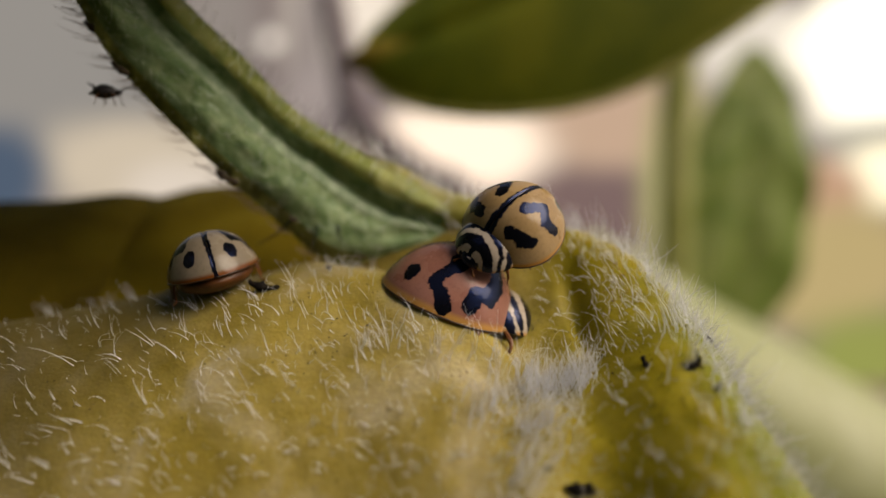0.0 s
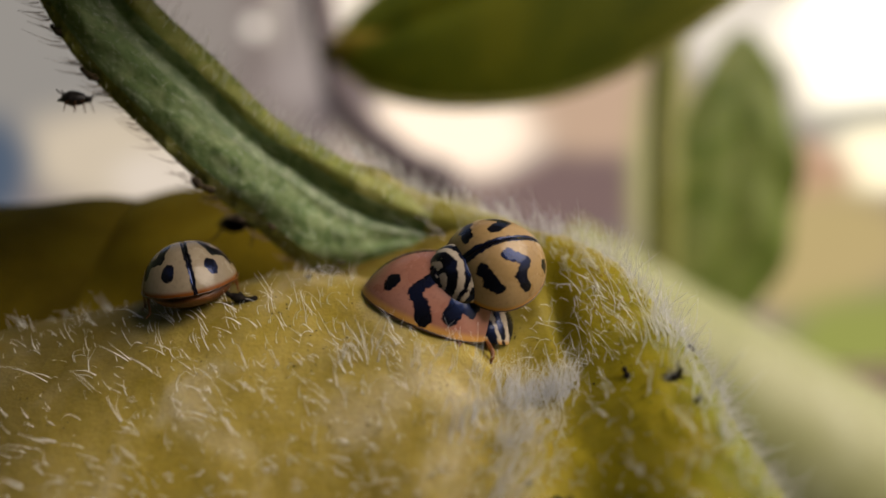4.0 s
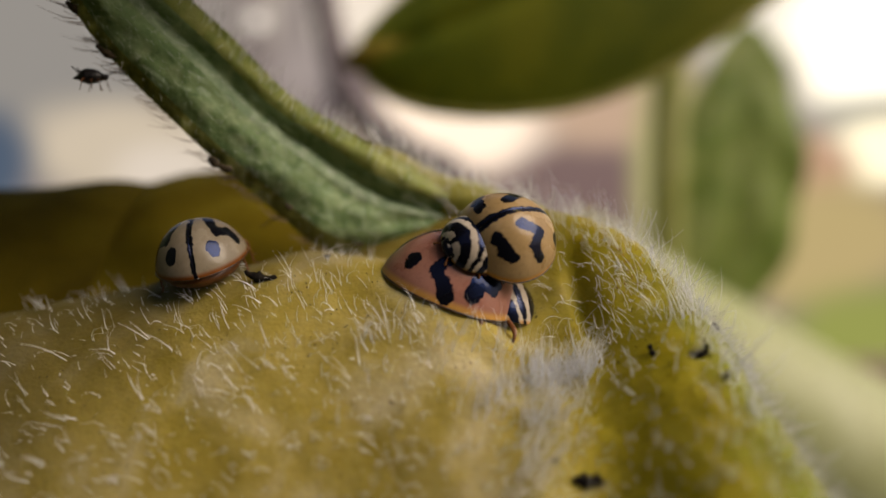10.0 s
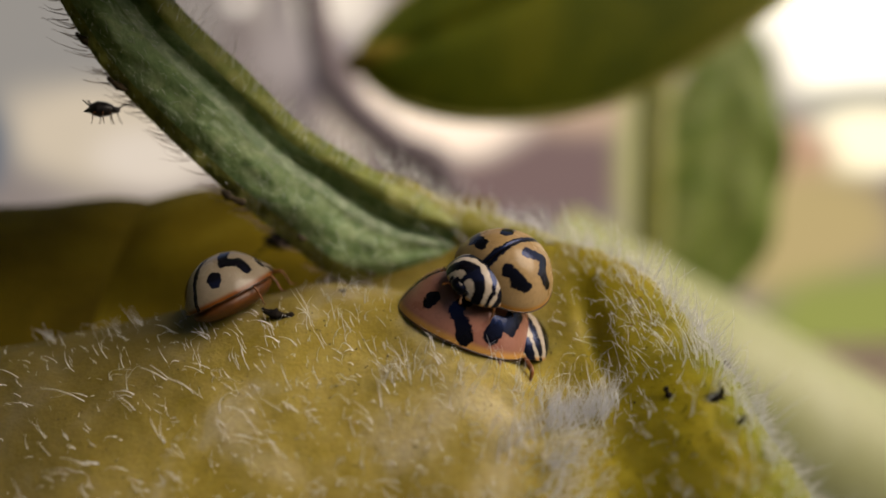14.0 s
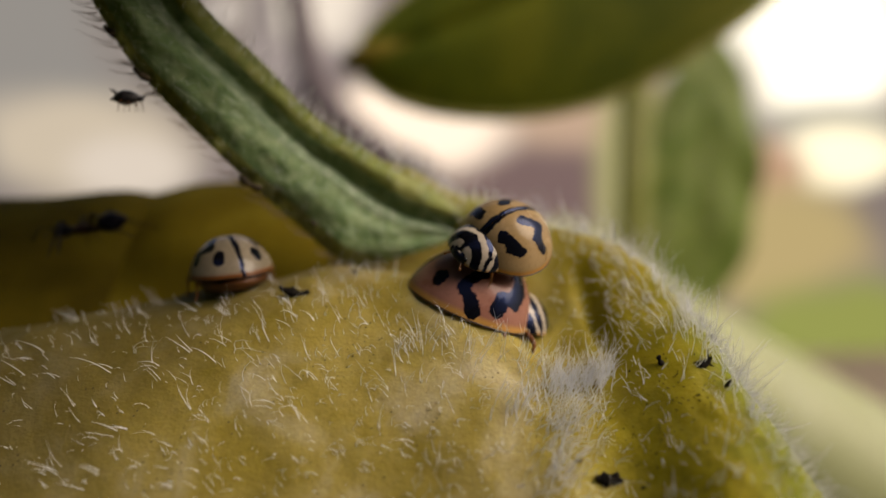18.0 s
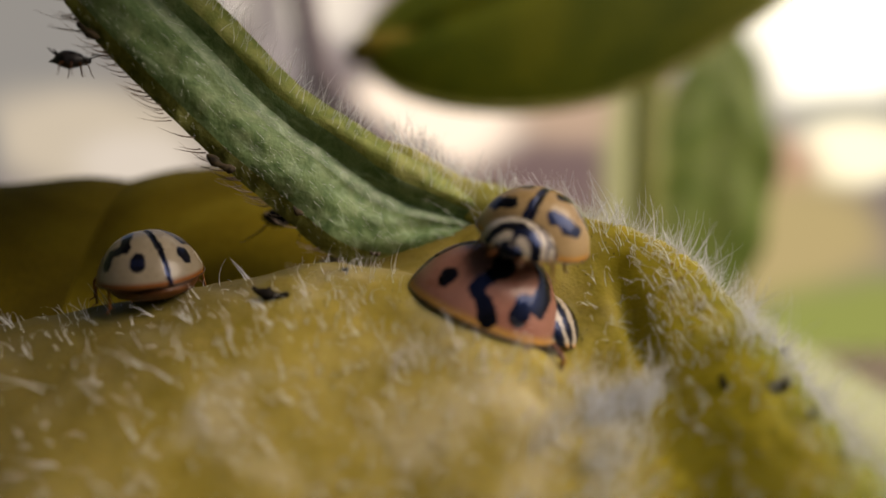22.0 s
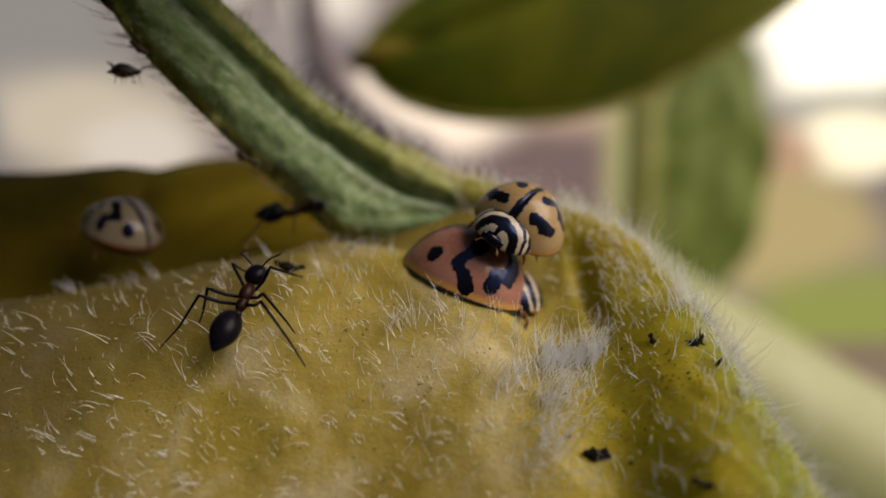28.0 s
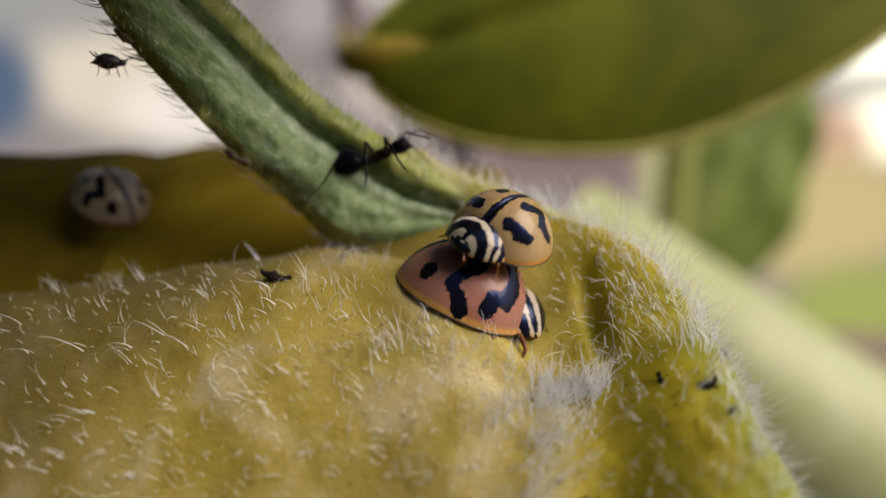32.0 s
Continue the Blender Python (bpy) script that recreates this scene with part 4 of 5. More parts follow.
def ant(name, label, size=1.0):
    a = new(name)

    def mm(pieces):
        return [np.array(p) * 0.001 * size for p in pieces[0]], pieces[1]

    line = catmull([(-0.60, 0.07, 0), (-0.72, 0.26, 0), (-0.95, 0.38, 0), (-1.22, 0.42, 0), (-1.50, 0.37, 0), (-1.76, 0.22, 0), (-1.93, 0.09, 0), (-1.99, 0.015, 0)], 22)
    v, f = tube([(p[0], 0, 0.82) for p in line], [p[1] for p in line], 20)
    part("gaster", mesh_from("gaster", mm((v, f))[0], f, M_ANT), a, "glossy black gaster with a pointed tip")
    v, f = joined(ball((-0.52, 0, 0.66), (0.11, 0.10, 0.15), 8, 10), ball((-0.66, 0, 0.66), (0.12, 0.06, 0.07), 6, 8))
    part("waist", mesh_from("waist", mm((v, f))[0], f, M_ANTRED), a)
    v, f = joined(ball((0.18, 0, 0.80), (0.34, 0.21, 0.22), 10, 14), ball((-0.20, 0, 0.72), (0.30, 0.17, 0.18), 10, 14))
    part("thorax", mesh_from("thorax", mm((v, f))[0], f, M_ANTRED), a, "slim dark red thorax")
    v, f = ball((0.84, 0, 0.86), (0.36, 0.33, 0.27), 12, 16, None, 0.85)
    head = part("head", mesh_from("head", mm((v, f))[0], f, M_ANT), a)
    for s in (1, -1):
        v, f = ball((0.92, 0.24 * s, 0.95), (0.08, 0.05, 0.07), 6, 8)
        part("eye", mesh_from("eye", mm((v, f))[0], f, M_EYE), head)
        v, f = tube(catmull([(1.12, 0.08 * s, 0.78), (1.25, 0.07 * s, 0.70), (1.32, 0.05 * s, 0.66)], 6), [0.05, 0.045, 0.04, 0.03, 0.02, 0.01], 6)
        part("jaw", mesh_from("jaw", mm((v, f))[0], f, M_ANTRED), head)
        v, f = tube(catmull([(1.08, 0.14 * s, 0.95), (1.25, 0.42 * s, 1.18), (1.42, 0.66 * s, 1.20), (1.75, 0.55 * s, 0.98), (2.05, 0.42 * s, 0.80)], 14), 0.026, 5)
        part("antenna", mesh_from("antenna", mm((v, f))[0], f, M_ANT), a, "thin elbowed antenna")
    legs = []
    for s in (1, -1):
        for x, k1, k2, k3 in ((0.34, (0.35, 0.62, 0.55), (0.75, 1.05, -0.35), (0.95, 1.22, -0.72)),
                              (0.06, (0.0, 0.80, 0.62), (-0.05, 1.35, -0.35), (-0.12, 1.60, -0.72)),
                              (-0.22, (-0.55, 0.72, 0.66), (-1.35, 1.30, -0.25), (-2.05, 1.70, -0.70))):
            p = [(0, 0, 0), (k1[0] * 0.5, k1[1] * s * 0.5, k1[2] * 0.35), (k1[0], k1[1] * s, k1[2]), (k2[0], k2[1] * s, k2[2]), (k3[0], k3[1] * s, k3[2])]
            pts = np.vstack([np.linspace(p[i], p[i + 1], 4)[:-1] for i in range(4)] + [[p[-1]]])
            v, f = tube(pts, np.interp(np.linspace(0, 1, len(pts)), [0, 0.45, 0.55, 0.8, 1], [0.05, 0.06, 0.045, 0.03, 0.018]), 6)
            leg = part("leg", mesh_from("leg", mm((v, f))[0], f, M_ANT), a, "long thin black leg", pose(0.001 * size * x, 0.00016 * size * s, 0.0007 * size))
            legs.append((leg, size * x, size * s))
    tagged(a, label, "ant", "ants on the plant")
    return a, legs


def crumb(name, place, size, turn, label, mat=None, lumps=5, seed=1, category="debris"):
    """One bent, lumpy, broken piece."""
    rng = random.Random(seed)
    n, sides, verts = 6 + 2 * lumps, 9, []
    bend, ph = rng.uniform(0.12, 0.32), rng.uniform(0, 6)
    for i in range(n):
        s = 2 * i / (n - 1) - 1
        r = max(0.04, (1 - s ** 4) ** 0.5) * (0.8 + 0.22 * math.sin(lumps * 0.9 * s + ph))
        for k in range(sides):
            th = 2 * math.pi * k / sides
            w = r * (1 + 0.45 * noise.noise((1.7 * s * lumps, 2 * math.cos(th) + seed, 2 * math.sin(th))))
            verts.append((s * size[0], math.cos(th) * w * size[1], math.sin(th) * w * size[2] + bend * size[0] * (s * s - 0.4)))
    faces = grid_faces(n, sides, True) + [tuple(range(sides))[::-1], tuple(range((n - 1) * sides, n * sides))]
    ob = new(name, mesh_from(name, [np.array(p) * 0.01 for p in verts], faces, mat or M_DEBRIS))
    ob.matrix_basis = Matrix.Translation(W(*place)) @ pose(0, 0, 0, *turn)
    return tagged(ob, label, category, "crumbs on the plant")


def cast_skin(name, place, turn, label, size=1.0):
    """A shrivelled insect skin: a bent husk with spiky legs."""
    ob = new(name)
    rng = random.Random(8)
    pts = catmull([(-0.26, 0, 0.02), (-0.10, 0.02, -0.05), (0.08, 0, -0.04), (0.24, -0.02, 0.08)], 12)
    v, f = tube(pts, [0.03, 0.09, 0.12, 0.13, 0.11, 0.13, 0.12, 0.10, 0.11, 0.09, 0.06, 0.02], 8)
    v = [p * (1 + 0.10 * rng.uniform(-1, 1)) for p in v]
    part("husk", mesh_from("husk", [p * size for p in mm((v, f))[0]], f, M_DEBRIS), ob, "bent black husk")
    for x, y, z, dx, dz in ((0.20, 0.04, 0.05, 0.10, 0.30), (0.22, -0.05, 0.04, -0.02, 0.22), (-0.18, 0.03, 0.02, -0.16, 0.16), (-0.05, -0.06, -0.05, -0.08, -0.20), (0.10, -0.06, -0.05, 0.12, -0.16)):
        v, f = tube(catmull([(x, y, z), (x + 0.4 * dx, y * 2, z + 0.6 * dz), (x + dx, y * 2.5, z + dz)], 7), [0.035, 0.032, 0.028, 0.024, 0.02, 0.014, 0.006], 6)
        part("leg", mesh_from("leg", [p * size for p in mm((v, f))[0]], f, M_DEBRIS), ob)
    ob.matrix_basis = Matrix.Translation(W(*place)) @ pose(0, 0, 0, *turn)
    return tagged(ob, label, "debris", "crumbs on the plant")


def aphid(name, place, turn, label, size=1.0):
    """A dark pear-shaped aphid with a pointed tail, two back tubes, thin amber legs and long antennae."""
    a = new(name)

    def piece(part_name, vf, mat, note=""):
        v, f = vf
        part(part_name, mesh_from(part_name, [p * size for p in mm((v, f))[0]], f, mat), a, note)

    s = np.linspace(0, 1, 18)
    spine = np.stack([0.62 - 1.35 * s, 0 * s, 0.05 - 0.10 * s + 0.06 * np.sin(math.pi * s)], -1)
    piece("abdomen", tube(spine, np.interp(s, [0, 0.10, 0.25, 0.50, 0.70, 0.85, 1], [0.10, 0.22, 0.31, 0.37, 0.27, 0.10, 0.015]), 14), M_APHID, "dark pear-shaped abdomen with a pointed tail")
    piece("head", ball((0.66, 0, 0.04), (0.17, 0.19, 0.15), 8, 10), M_APHID)
    for t in (1, -1):
        for x, dx, dz in ((0.42, 0.26, -0.62), (0.20, 0.06, -0.58), (-0.05, -0.22, -0.60)):
            piece("leg", tube(catmull([(x, 0.18 * t, -0.12), (x + dx * 0.5, 0.44 * t, -0.10), (x + dx * 0.8, 0.50 * t, dz * 0.75), (x + dx * 1.1, 0.52 * t, dz)], 10), np.linspace(0.028, 0.012, 10), 6), M_BELLY, "thin amber leg")
        piece("antenna", tube(catmull([(0.78, 0.08 * t, 0.10), (1.05, 0.22 * t, 0.26), (1.40, 0.34 * t, 0.22), (1.70, 0.42 * t, 0.10)], 10), np.linspace(0.022, 0.010, 10), 5), M_APHID)
        piece("tail_tube", tube([(-0.30, 0.20 * t, 0.16), (-0.50, 0.25 * t, 0.34), (-0.60, 0.27 * t, 0.46)], [0.045, 0.036, 0.03], 6), M_APHID)
    a.matrix_basis = Matrix.Translation(W(*place)) @ pose(0, 0, 0, *turn)
    return tagged(a, label, "aphid")


# ---- hairs ----
def hairs(name, root, way, bend, length, radius, mat, label, rings=5):
    """Many curved tapering hairs in one mesh. Arrays in centimetres."""
    n = len(root)
    way = way / np.linalg.norm(way, axis=1)[:, None]
    a = np.cross(way, np.array([0.3, 0.5, 0.81]))
    a /= np.linalg.norm(a, axis=1)[:, None]
    b = np.cross(way, a)
    V = np.zeros((n, rings, 3, 3))
    for i in range(rings):
        s = i / (rings - 1)
        c = root + way * (length * s)[:, None] + bend * (length * s * s)[:, None]
        r = radius * (1 - 0.8 * s)
        for k in range(3):
            th = 2 * math.pi * k / 3
            V[:, i, k] = c + r[:, None] * (math.cos(th) * a + math.sin(th) * b)
    V = V.reshape(-1, 3) / 100 + np.array([0, 0, EYE])
    one = np.array(grid_faces(rings, 3, True))
    F = (one[None] + (np.arange(n) * rings * 3)[:, None, None]).reshape(-1, 4)
    me = bpy.data.meshes.new(name)
    me.vertices.add(len(V))
    me.vertices.foreach_set("co", V.ravel())
    me.loops.add(F.size)
    me.loops.foreach_set("vertex_index", F.ravel())
    me.polygons.add(len(F))
    me.polygons.foreach_set("loop_start", np.arange(0, F.size, 4))
    me.polygons.foreach_set("use_smooth", np.ones(len(F), bool))
    me.materials.append(mat)
    me.update(calc_edges=True)
    me.validate()
    return tagged(new(name, me), label, "plant hair", kind="stuff")


def unit(n, rng):
    v = rng.normal(size=(n, 3))
    return v / np.linalg.norm(v, axis=1)[:, None]


def scatter(name, x, y, lean, loose, bend, loose_bend, length, radius, rng, label, mat=None, up=0.7):
    """Hairs rooted on the body at x, y."""
    n = len(x)
    z, N = body_z(x, y), body_normal(x, y)
    way = N * up + np.array(lean) + loose * unit(n, rng)
    return hairs(name, np.stack([x, y, z - 0.003], 1), way, np.array(bend) + loose_bend * unit(n, rng), length, radius, mat or M_HAIR, label)


def body_hairs():
    rng = np.random.default_rng(4)

    def bare(x, y):      # where the pair of beetles stands
        return ((x > -0.25) & (x < 0.40) & (y > 1.98) & (y < 2.5)) | ((x >= 0.40) & (x < 0.49) & (y > 1.97) & (y < 2.36))

    # wisps of two to five hairs, combed up and away from the light
    def wisps(name, cx, cy, per, spread, lean, loose, bend, lo, hi, thick, label, up=0.6):
        k = np.repeat(np.arange(len(cx)), per)
        x, y = cx[k] + rng.normal(0, spread, len(k)), cy[k] + rng.normal(0, spread, len(k))
        keep = ~bare(x, y)
        x, y, k = x[keep], y[keep], k[keep]
        m = len(x)
        tilt, size = unit(len(cx), rng)[k], rng.uniform(lo, hi, len(cx))[k]
        way = body_normal(x, y) * up + np.array(lean) + loose * tilt + 0.14 * unit(m, rng)
        root = np.stack([x, y, body_z(x, y) - 0.003], 1)
        hairs(name, root, way, np.array(bend) + 0.30 * tilt + 0.20 * unit(m, rng), size * rng.uniform(0.6, 1.1, m), thick * rng.uniform(0.7, 1.2, m), M_HAIR, label)

    cx, cy = rng.uniform(-2.3, 0.45, 1800), rng.uniform(1.25, 2.42, 1800)
    keep = ((-0.8 * cx + 1.2 * (cy - 2.0) < 0.55) | (rng.random(1800) < 0.36)) & ((cy < 2.2) | (cx > -0.5) | (rng.random(1800) < 0.25))
    cx, cy = cx[keep], cy[keep]
    wisps("stem_down", cx, cy, rng.choice([1, 1, 2, 3], len(cx)), 0.007, (-0.34, -0.12, 0.60), 0.22, (0.22, -0.10, -0.20), 0.05, 0.125, 0.0012, "white hairs standing in small wisps on the yellow stem")
    cx, cy = rng.uniform(-1.5, 0.1, 26), rng.uniform(1.55, 2.25, 26)
    wisps("long_down", cx, cy, rng.choice([1, 2], 26), 0.005, (-0.30, -0.10, 0.45), 0.45, (0.45, -0.15, -0.35), 0.12, 0.20, 0.0017, "single long curved white hairs on the yellow stem")
    cx, cy = rng.uniform(-0.28, 0.36, 75), rng.normal(1.90, 0.035, 75)
    wisps("fringe_down", cx, cy, rng.choice([1, 2, 2, 3], 75), 0.006, (-0.06, -0.15, 0.75), 0.22, (0.05, -0.10, 0.0), 0.07, 0.14, 0.0014, "straight white hairs standing below the pair of beetles", 0.3)
    cx, cy = rng.uniform(0.35, 1.0, 330), rng.uniform(1.25, 2.42, 330)
    keep = (cx > 0.78) | (cy < 1.93) | (rng.random(330) < 0.3)
    cx, cy = cx[keep], cy[keep]
    wisps("green_down", cx, cy, rng.choice([1, 1, 2], len(cx)), 0.006, (0.10, -0.20, 0.50), 0.40, (-0.15, -0.10, -0.15), 0.04, 0.11, 0.0013, "single white hairs on the greener side of the stem")
    cx, cy = rng.uniform(-2.2, 0.75, 900), rng.uniform(1.3, 2.4, 900)
    wisps("short_down", cx, cy, np.ones(900, int), 0.0, (-0.25, -0.1, 0.35), 0.4, (0.2, 0, -0.2), 0.02, 0.05, 0.0009, "very short pale down between the longer hairs")
    # long hairs along the shoulder's crest
    n = 330
    k = rng.integers(16, 82, n)
    x, y = SPINE[k, 0] + rng.normal(0.02, 0.055, n), SPINE[k, 1] + rng.normal(0.01, 0.055, n)
    scatter("shoulder_down", x, y, (-0.15, 0.0, 0.25), 0.3, (-0.25, 0.0, 0.0), 0.2, rng.uniform(0.06, 0.19, n), rng.uniform(0.0011, 0.0018, n), rng, "long pale hairs along the stem's crest", up=1.0)
    # thick wisps on the crest's turn, and matted hairs combed down into the furrow
    k = rng.integers(38, 74, 44)
    wisps("crest_wisps", SPINE[k, 0] + rng.uniform(0.0, 0.12, 44), SPINE[k, 1] + rng.normal(0, 0.03, 44), rng.choice([2, 3, 5], 44), 0.010, (-0.38, 0.0, 0.45), 0.25, (-0.15, 0.0, 0.1), 0.07, 0.15, 0.0014, "thick white wisps of hair on the turn of the crest", 0.5)
    cy = rng.uniform(1.97, 2.40, 42)
    wisps("matted_down", 0.515 + 0.05 * (2.3 - cy) + rng.uniform(0.0, 0.16, 42), cy, rng.choice([2, 3, 4], 42), 0.008, (0.42, -0.55, -0.42), 0.12, (-0.1, -0.1, -0.25), 0.06, 0.12, 0.0012, "matted pale hairs combed down into the furrow", 0.28)
    # the white tuft on the hollow's lip, and the hairs that run down the fold from it
    n = 280
    a = catmull(LIP, 60)[(60 * rng.random(n) ** 0.6).astype(int)]
    x, y = a[:, 0] + rng.normal(0, 0.027, n), a[:, 1] + rng.normal(0, 0.027, n)
    scatter("white_tuft", x, y, (-0.05, -0.15, 0.8), 0.42, (0.12, -0.05, -0.05), 0.22, rng.uniform(0.045, 0.17, n), rng.uniform(0.0014, 0.0025, n), rng, "white hairs standing in a fan along the hollow's lip", up=0.25)
    n = 300
    a = catmull(FOLD, 60)[rng.integers(0, 60, n)]
    x, y = a[:, 0] + rng.normal(0, 0.045, n), a[:, 1] + rng.normal(0, 0.03, n)
    scatter("fold_down", x, y, (0.05, -0.2, 0.55), 0.45, (0.15, 0.0, -0.15), 0.4, rng.uniform(0.05, 0.13, n), rng.uniform(0.0012, 0.0022, n), rng, "tangled white hairs running down the fold", up=0.5)
    # hairs along the outer edge of the shoulder
    n = 1000
    k = rng.integers(30, 86, n)
    x, y = SPINE[k, 0] + rng.uniform(0.06, 0.24, n), SPINE[k, 1] + rng.normal(0.02, 0.03, n)
    scatter("outer_down", x, y, (0.25, 0.0, 0.35), 0.4, (0.1, 0.0, -0.15), 0.35, rng.uniform(0.02, 0.075, n), rng.uniform(0.0007, 0.0012, n), rng, "short white hairs along the stem's outer edge", up=0.7)
    # hairs on the ridge behind the beetles
    n = 260
    a = catmull(CREST, 60)[rng.integers(8, 60, n)]
    up = np.array([0.05, -0.25, 0.9]) + 0.45 * unit(n, rng)
    root = a + 0.09 * up / np.linalg.norm(up, axis=1)[:, None]
    hairs("crest_down", root, up, np.array([-0.2, 0, 0]) + 0.25 * unit(n, rng), rng.uniform(0.04, 0.13, n), rng.uniform(0.0012, 0.0022, n), M_HAIR, "pale hairs on the ridge behind the beetles")
    # hairs that stream over the hollow behind it
    n = 120
    x, y = rng.uniform(0.36, 0.72, n), rng.uniform(1.92, 2.34, n)
    scatter("hollow_down", x, y, (-0.35, -0.25, 0.25), 0.2, (0.1, -0.2, -0.25), 0.2, rng.uniform(0.08, 0.17, n), rng.uniform(0.0008, 0.0013, n), rng, "pale hairs streaming over the hollow", up=0.5)


def grains(name, x, y, sizes, mat, label, seed):
    """Tiny uneven grains lying on the body, in one mesh."""
    rng = np.random.default_rng(seed)
    z = body_z(x, y)
    one = np.array([(0, 0, 1), (1, 0, 0), (0, 1, 0), (-1, 0, 0), (0, -1, 0), (0, 0, -1)], float)
    tri = [(0, 1, 2), (0, 2, 3), (0, 3, 4), (0, 4, 1), (5, 2, 1), (5, 3, 2), (5, 4, 3), (5, 1, 4)]
    verts, faces = [], []
    for i in range(len(x)):
        k = len(verts)
        verts += list(np.array([x[i], y[i], z[i] + 0.3 * sizes[i]]) + one * sizes[i] * rng.uniform(0.6, 1.3, (6, 1)))
        faces += [tuple(q + k for q in t) for t in tri]
    return tagged(new(name, mesh_from(name, to_world(verts), faces, mat)), label, "debris", kind="stuff")


def body_grains():
    rng = np.random.default_rng(12)
    cx, cy = np.append(rng.uniform(-0.5, 0.75, 26), rng.uniform(0.32, 0.70, 14)), np.append(rng.uniform(1.45, 2.15, 26), rng.uniform(1.40, 1.70, 14))
    k = rng.integers(0, 40, 420)
    x, y = cx[k] + rng.normal(0, 0.045, 420), cy[k] + rng.normal(0, 0.035, 420)
    grains("dark_grains", x, y, rng.uniform(0.0014, 0.0042, 420), M_DEBRIS, "tiny dark grains strewn over the skin", 5)
    x, y = RUST[0] + rng.normal(0, 0.03, 60), RUST[1] + rng.normal(0, 0.04, 60)
    grains("rust_grains", x, y, rng.uniform(0.002, 0.005, 60), M_RUST, "orange-brown grains on the stem's crest", 6)


def leaf_hairs(P, N):
    rng = np.random.default_rng(9)
    nu = P.shape[0]
    n = 170
    k = np.clip(((np.round(rng.random(n) * 64) / 64 + rng.normal(0, 0.004, n)).clip(0, 1) * nu).astype(int), 0, nu - 1)
    root = P[k, 0] + 0.01 * unit(n, rng)
    way = np.array([-0.95, -0.15, -0.12]) + 0.22 * unit(n, rng)
    hairs("edge_bristles", root, way, np.array([-0.1, 0.0, 0.42]) + 0.25 * unit(n, rng), rng.uniform(0.04, 0.105, n), rng.uniform(0.0022, 0.0036, n), M_HAIRDARK, "dark bristles along the leaf's lower edge")
    n = 480
    k = rng.integers(0, nu, n)
    root = P[k, rng.integers(27, 34, n)] + 0.02 * unit(n, rng)
    way = np.array([0.35, 0.2, 0.9]) + 0.3 * unit(n, rng)
    hairs("margin_down", root, way, 0.3 * unit(n, rng), rng.uniform(0.04, 0.13, n), rng.uniform(0.0007, 0.0012, n), M_HAIR, "pale hairs on the leaf's upper margin")
    n = 900
    k, j = rng.integers(0, nu, n), rng.integers(1, 22, n)
    root = P[k, j]
    way = N[k, j] * 0.35 + np.array([0.5, -0.1, -0.5]) + 0.25 * unit(n, rng)
    hairs("blade_down", root, way, 0.2 * unit(n, rng), rng.uniform(0.012, 0.034, n), rng.uniform(0.0005, 0.0008, n), M_HAIR, "short pale hairs on the green blade")


# ---- building it all ----
ground_me = mesh_from("ground", [(-60, -60, 0), (60, -60, 0), (60, 60, 0), (-60, 60, 0)], [(0, 1, 2, 3)], M_SOIL, False)
tagged(new("ground", ground_me), "dry brown soil", kind="structure")
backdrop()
# unseen sheets behind and to the left, added to darken reflections and side light
light_blocker("backdrop_blocker", (-0.9, -0.30, 0), (0.5, -0.30, 0), 0.62)
light_blocker("backdrop_blocker", (-0.23, 0.24, 0), (-0.30, -0.28, 0), 0.55)
body = build_body()
strap, STRAP_P, STRAP_N, strap_base = edge_leaf()
back_lobe("back_leaf", -3.4, -1.25, lambda x: -0.19 + 0.02 * math.sin(3 * x) - 0.30 * max(0, x + 1.85) ** 1.5 - 0.05 * max(0, -2.3 - x), 2.55, 3.45, M_BACK_SHADED, "shaded olive-brown leaf rising behind the stem", 0.45)
back_lobe("back_leaf", -2.3, 0.3, lambda x: -0.13 - 0.45 * max(0, -1.45 - x) ** 1.4 - 0.10 * max(0, x + 0.6), 2.62, 3.62, M_BACK_LIT, "cupped olive leaf lobe behind the strap leaf")
over = leaf_blade("overhanging_leaf", OVER_A, OVER_B, OVER_SIDE, OVER_UP, 1.42, M_OVER, "dark olive-green leaf hanging over the stem", 0.2, 0.06, 0.8, OVER_STALK, stalk_mat=M_STALK, margin=0.05, swell=0.75, bow=0.34, lop=0.38)
# out of view; added to keep sun and sky off the left and back
leaf_blade("shading_leaf", (-3.4, 2.3, 1.45), (1.05, 2.7, 1.22), (0.10, 1.0, 0.0), (0.0, 0.0, 1.0), 1.30, M_OVER, "added unseen broad leaf overhead that shades the left side", 0.2, 0.04, 0.7)
leaf_blade("hanging_leaf", FAR_A, FAR_B, (1.0, 0.25, 0.12), (0.1, -1.0, 0.1), 3.2, M_FAR, "green leaf hanging behind on the bush", 0.12, 0.05, 0.62, ripple=0.08)
stem("upright_stem", FAR_STEM, [0.5, 0.5, 0.5, 0.53, 0.56], M_UPRIGHT, "pale green upright stem of the bush")
stem("dark_twig", TWIG, [0.22, 0.44, 0.48, 0.6, 0.6, 0.6, 0.6, 0.7], M_TWIG, "dark twig far behind the leaves")
stem("sloping_stem", LOW_STEM, [1.7, 1.8, 1.9], M_PALE, "thick pale green stem sloping down behind")
female = ladybird("ladybird", M_FEMALE, "salmon-pink ladybird with black zigzag marks standing on the stem", FEMALE_MARKS, size=1.205, rear=1.0, reach_out=1.13, drop=0.26)
female.matrix_basis = Matrix.Translation(W(*FEMALE_AT)) @ pose(0, 0, 0, *FEMALE_TURN)
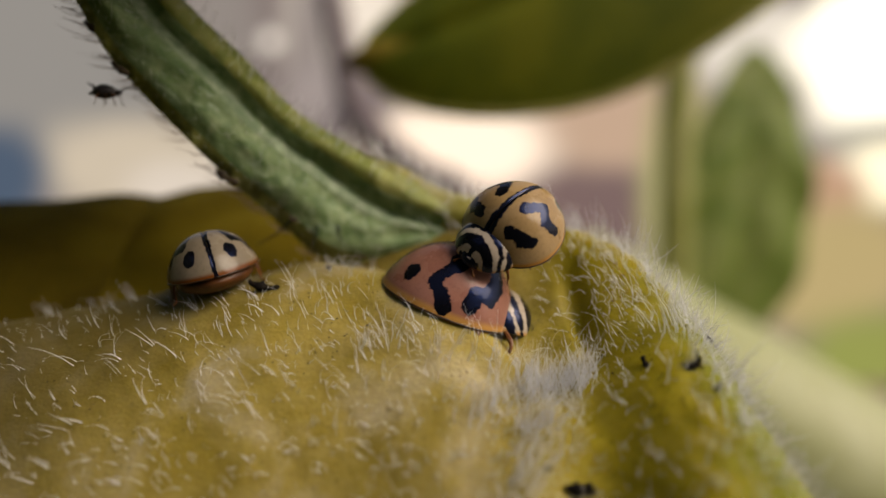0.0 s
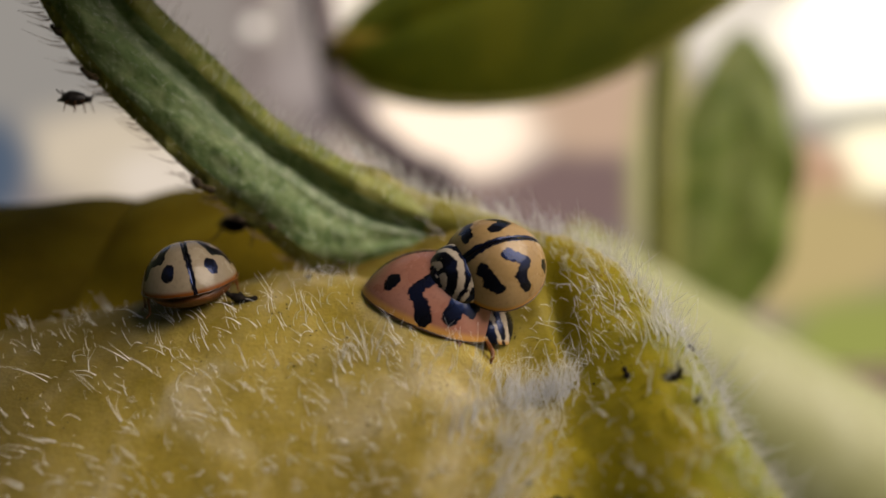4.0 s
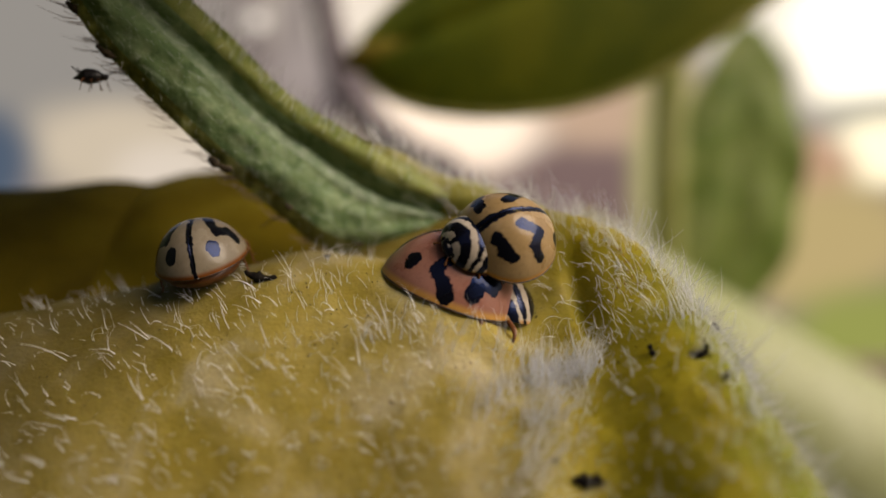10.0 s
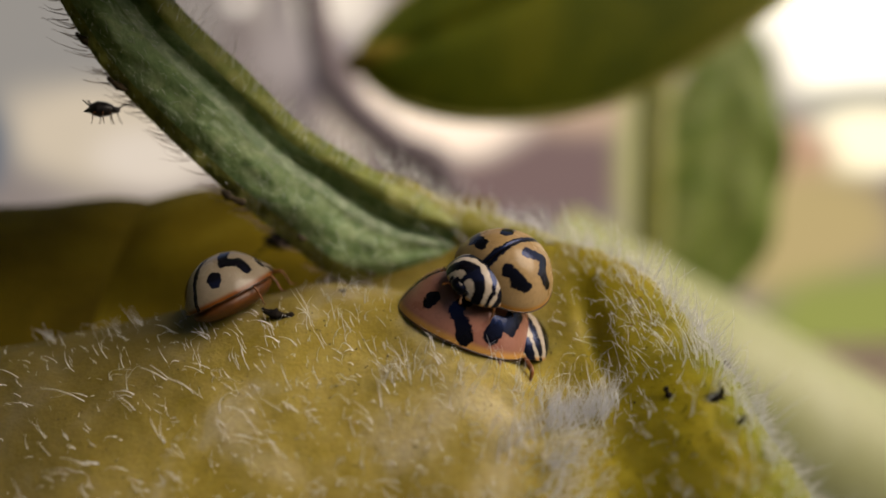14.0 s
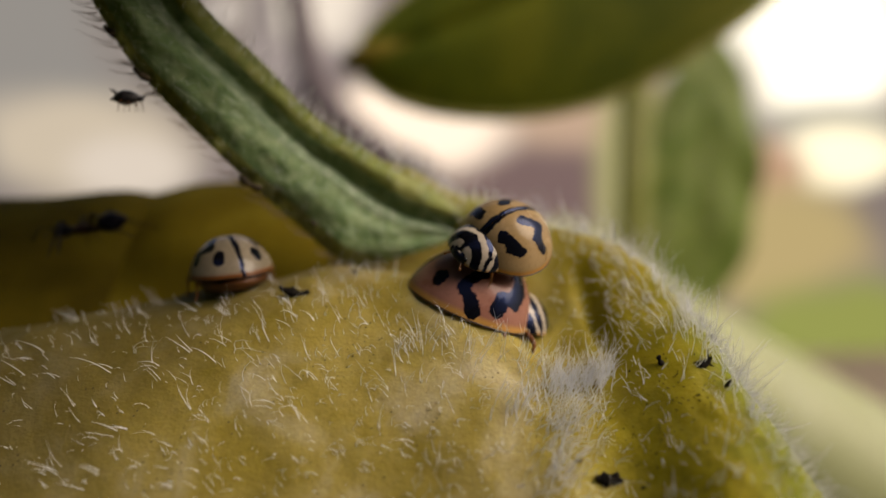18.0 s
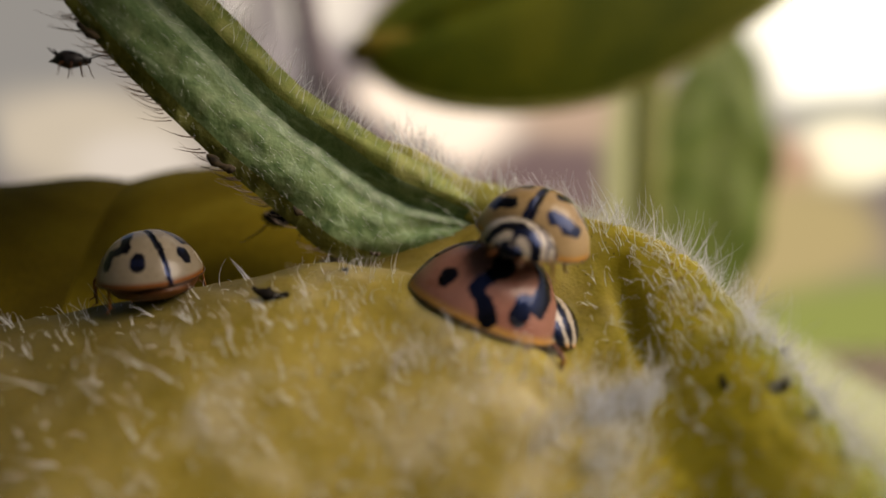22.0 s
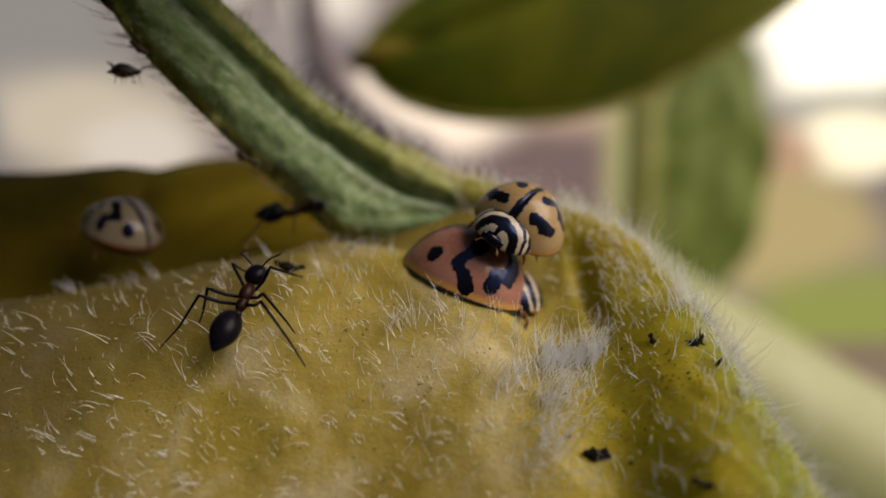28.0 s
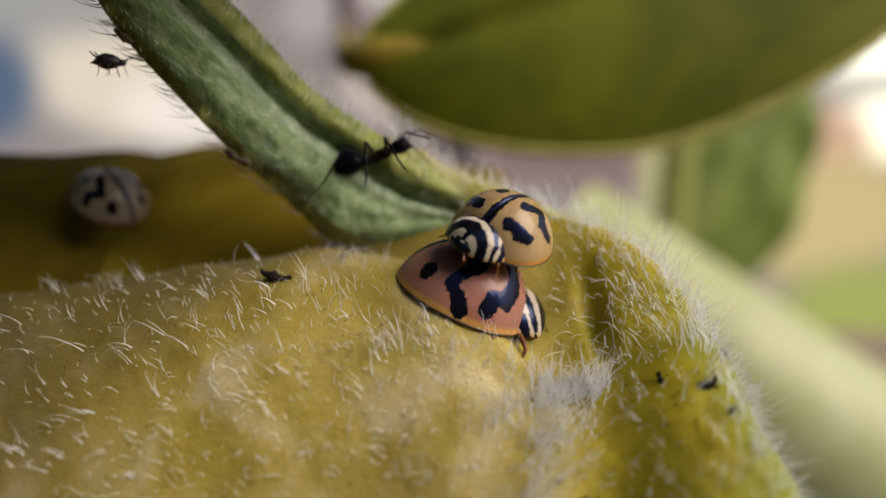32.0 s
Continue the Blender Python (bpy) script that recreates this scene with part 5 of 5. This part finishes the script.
male = ladybird("ladybird", M_MALE, "smaller tan ladybird with black marks riding on another", MALE_MARKS, size=0.88, reach_out=0.82, high=1.78)
third = ladybird("ladybird", M_THIRD, "cream ladybird with two round rear spots walking about", size=0.79, reach_out=1.12, drop=0.40, sag=0.8)
near_ant, near_legs = ant("ant", "black ant with long legs running over the stem", 1.15)
far_ant, far_legs = ant("ant", "black ant moving behind the strap leaf")
for (x, y, z), size, turn, lumps, label in CRUMBS:
    crumb("dark_crumb", (x, y, max(z, float(body_z(x, y))) + size[2] * 0.9), size, turn, label, None, lumps, 3 + lumps)
cast_skin("cast_skin", (0.765, 1.763, -0.603), (10, -25, 10), "black cast insect skin with spiky legs on the stem", 1.05)
crumb("bud_scale", (-0.86, 2.40, -0.050), (0.055, 0.013, 0.018), (0, 30, 0), "brown dried bud scale on the leaf's bristly edge", M_CLUMP, 6, 21)
crumb("bud_scale", (-0.62, 2.47, -0.22), (0.024, 0.010, 0.012), (0, 40, 0), "small brown dried scale under the leaf's edge", M_CLUMP, 4, 22)
crumb("bud_scale", (-0.35, 2.52, -0.385), (0.022, 0.010, 0.010), (0, 10, 0), "reddish brown scale where the leaf meets the stem", M_CLUMP, 5, 23)
for k, place in enumerate(EDGE_SCALES):
    crumb("bud_scale", place, (0.042, 0.014, 0.016), (0, 35, 0), "dark dried scale on the leaf's lower edge", M_CLUMP, 5, 31 + k)
aphid("aphid", (-1.31, 2.376, 0.275), (0, 0, 8), "dark aphid at the tips of the leaf's bristles", 0.8)
body_hairs()
body_grains()
leaf_hairs(STRAP_P, STRAP_N)


# ---- what moves ----
def placed(x, y, z, rx, ry, rz):
    return Matrix.Translation(W(x, y, z)) @ pose(0, 0, 0, rx, ry, rz)


def held(rows):
    rows = [(t, placed(*p)) for t, *p in rows]
    return [(0.0, rows[0][1])] * (rows[0][0] > 0) + rows + [(32.0, rows[-1][1])] * (rows[-1][0] < 32.0)


def stride(legs, start, end, beat):
    """Alternate tripods of legs swing while the ant runs."""
    for i, (leg, x, s) in enumerate(legs):
        rest = pose(0.001 * x, 0.00016 * s, 0.0007 * abs(s))
        rows, t, k = [(0.0, rest), (start, rest)], start + beat, i % 2 + (s > 0)
        while t < end:
            rows.append((t, rest @ pose(0, 0, 0, 0, 0, s * (16 if (k % 2) else -16))))
            t, k = t + beat, k + 1
        rows += [(end, rest)] + [(32.0, rest)] * (end < 32.0)
        walk(leg, rows)


def motions():
    home = over.location.copy()
    walk(over, [(t, Matrix.Translation(home + Vector((x / 100, y / 100, z / 100))) @ pose(0, 0, 0, rx, ry, rz)) for t, x, y, z, rx, ry, rz in OVER_ROWS])
    walk(third, held(THIRD_ROWS))
    walk(male, held(MALE_ROWS))
    walk(near_ant, held(ANT_NEAR))
    walk(far_ant, held(ANT_FAR))
    stride(near_legs, 26.8, 32.0, 0.1)
    stride(far_legs, 10.3, 20.0, 0.1)


motions()
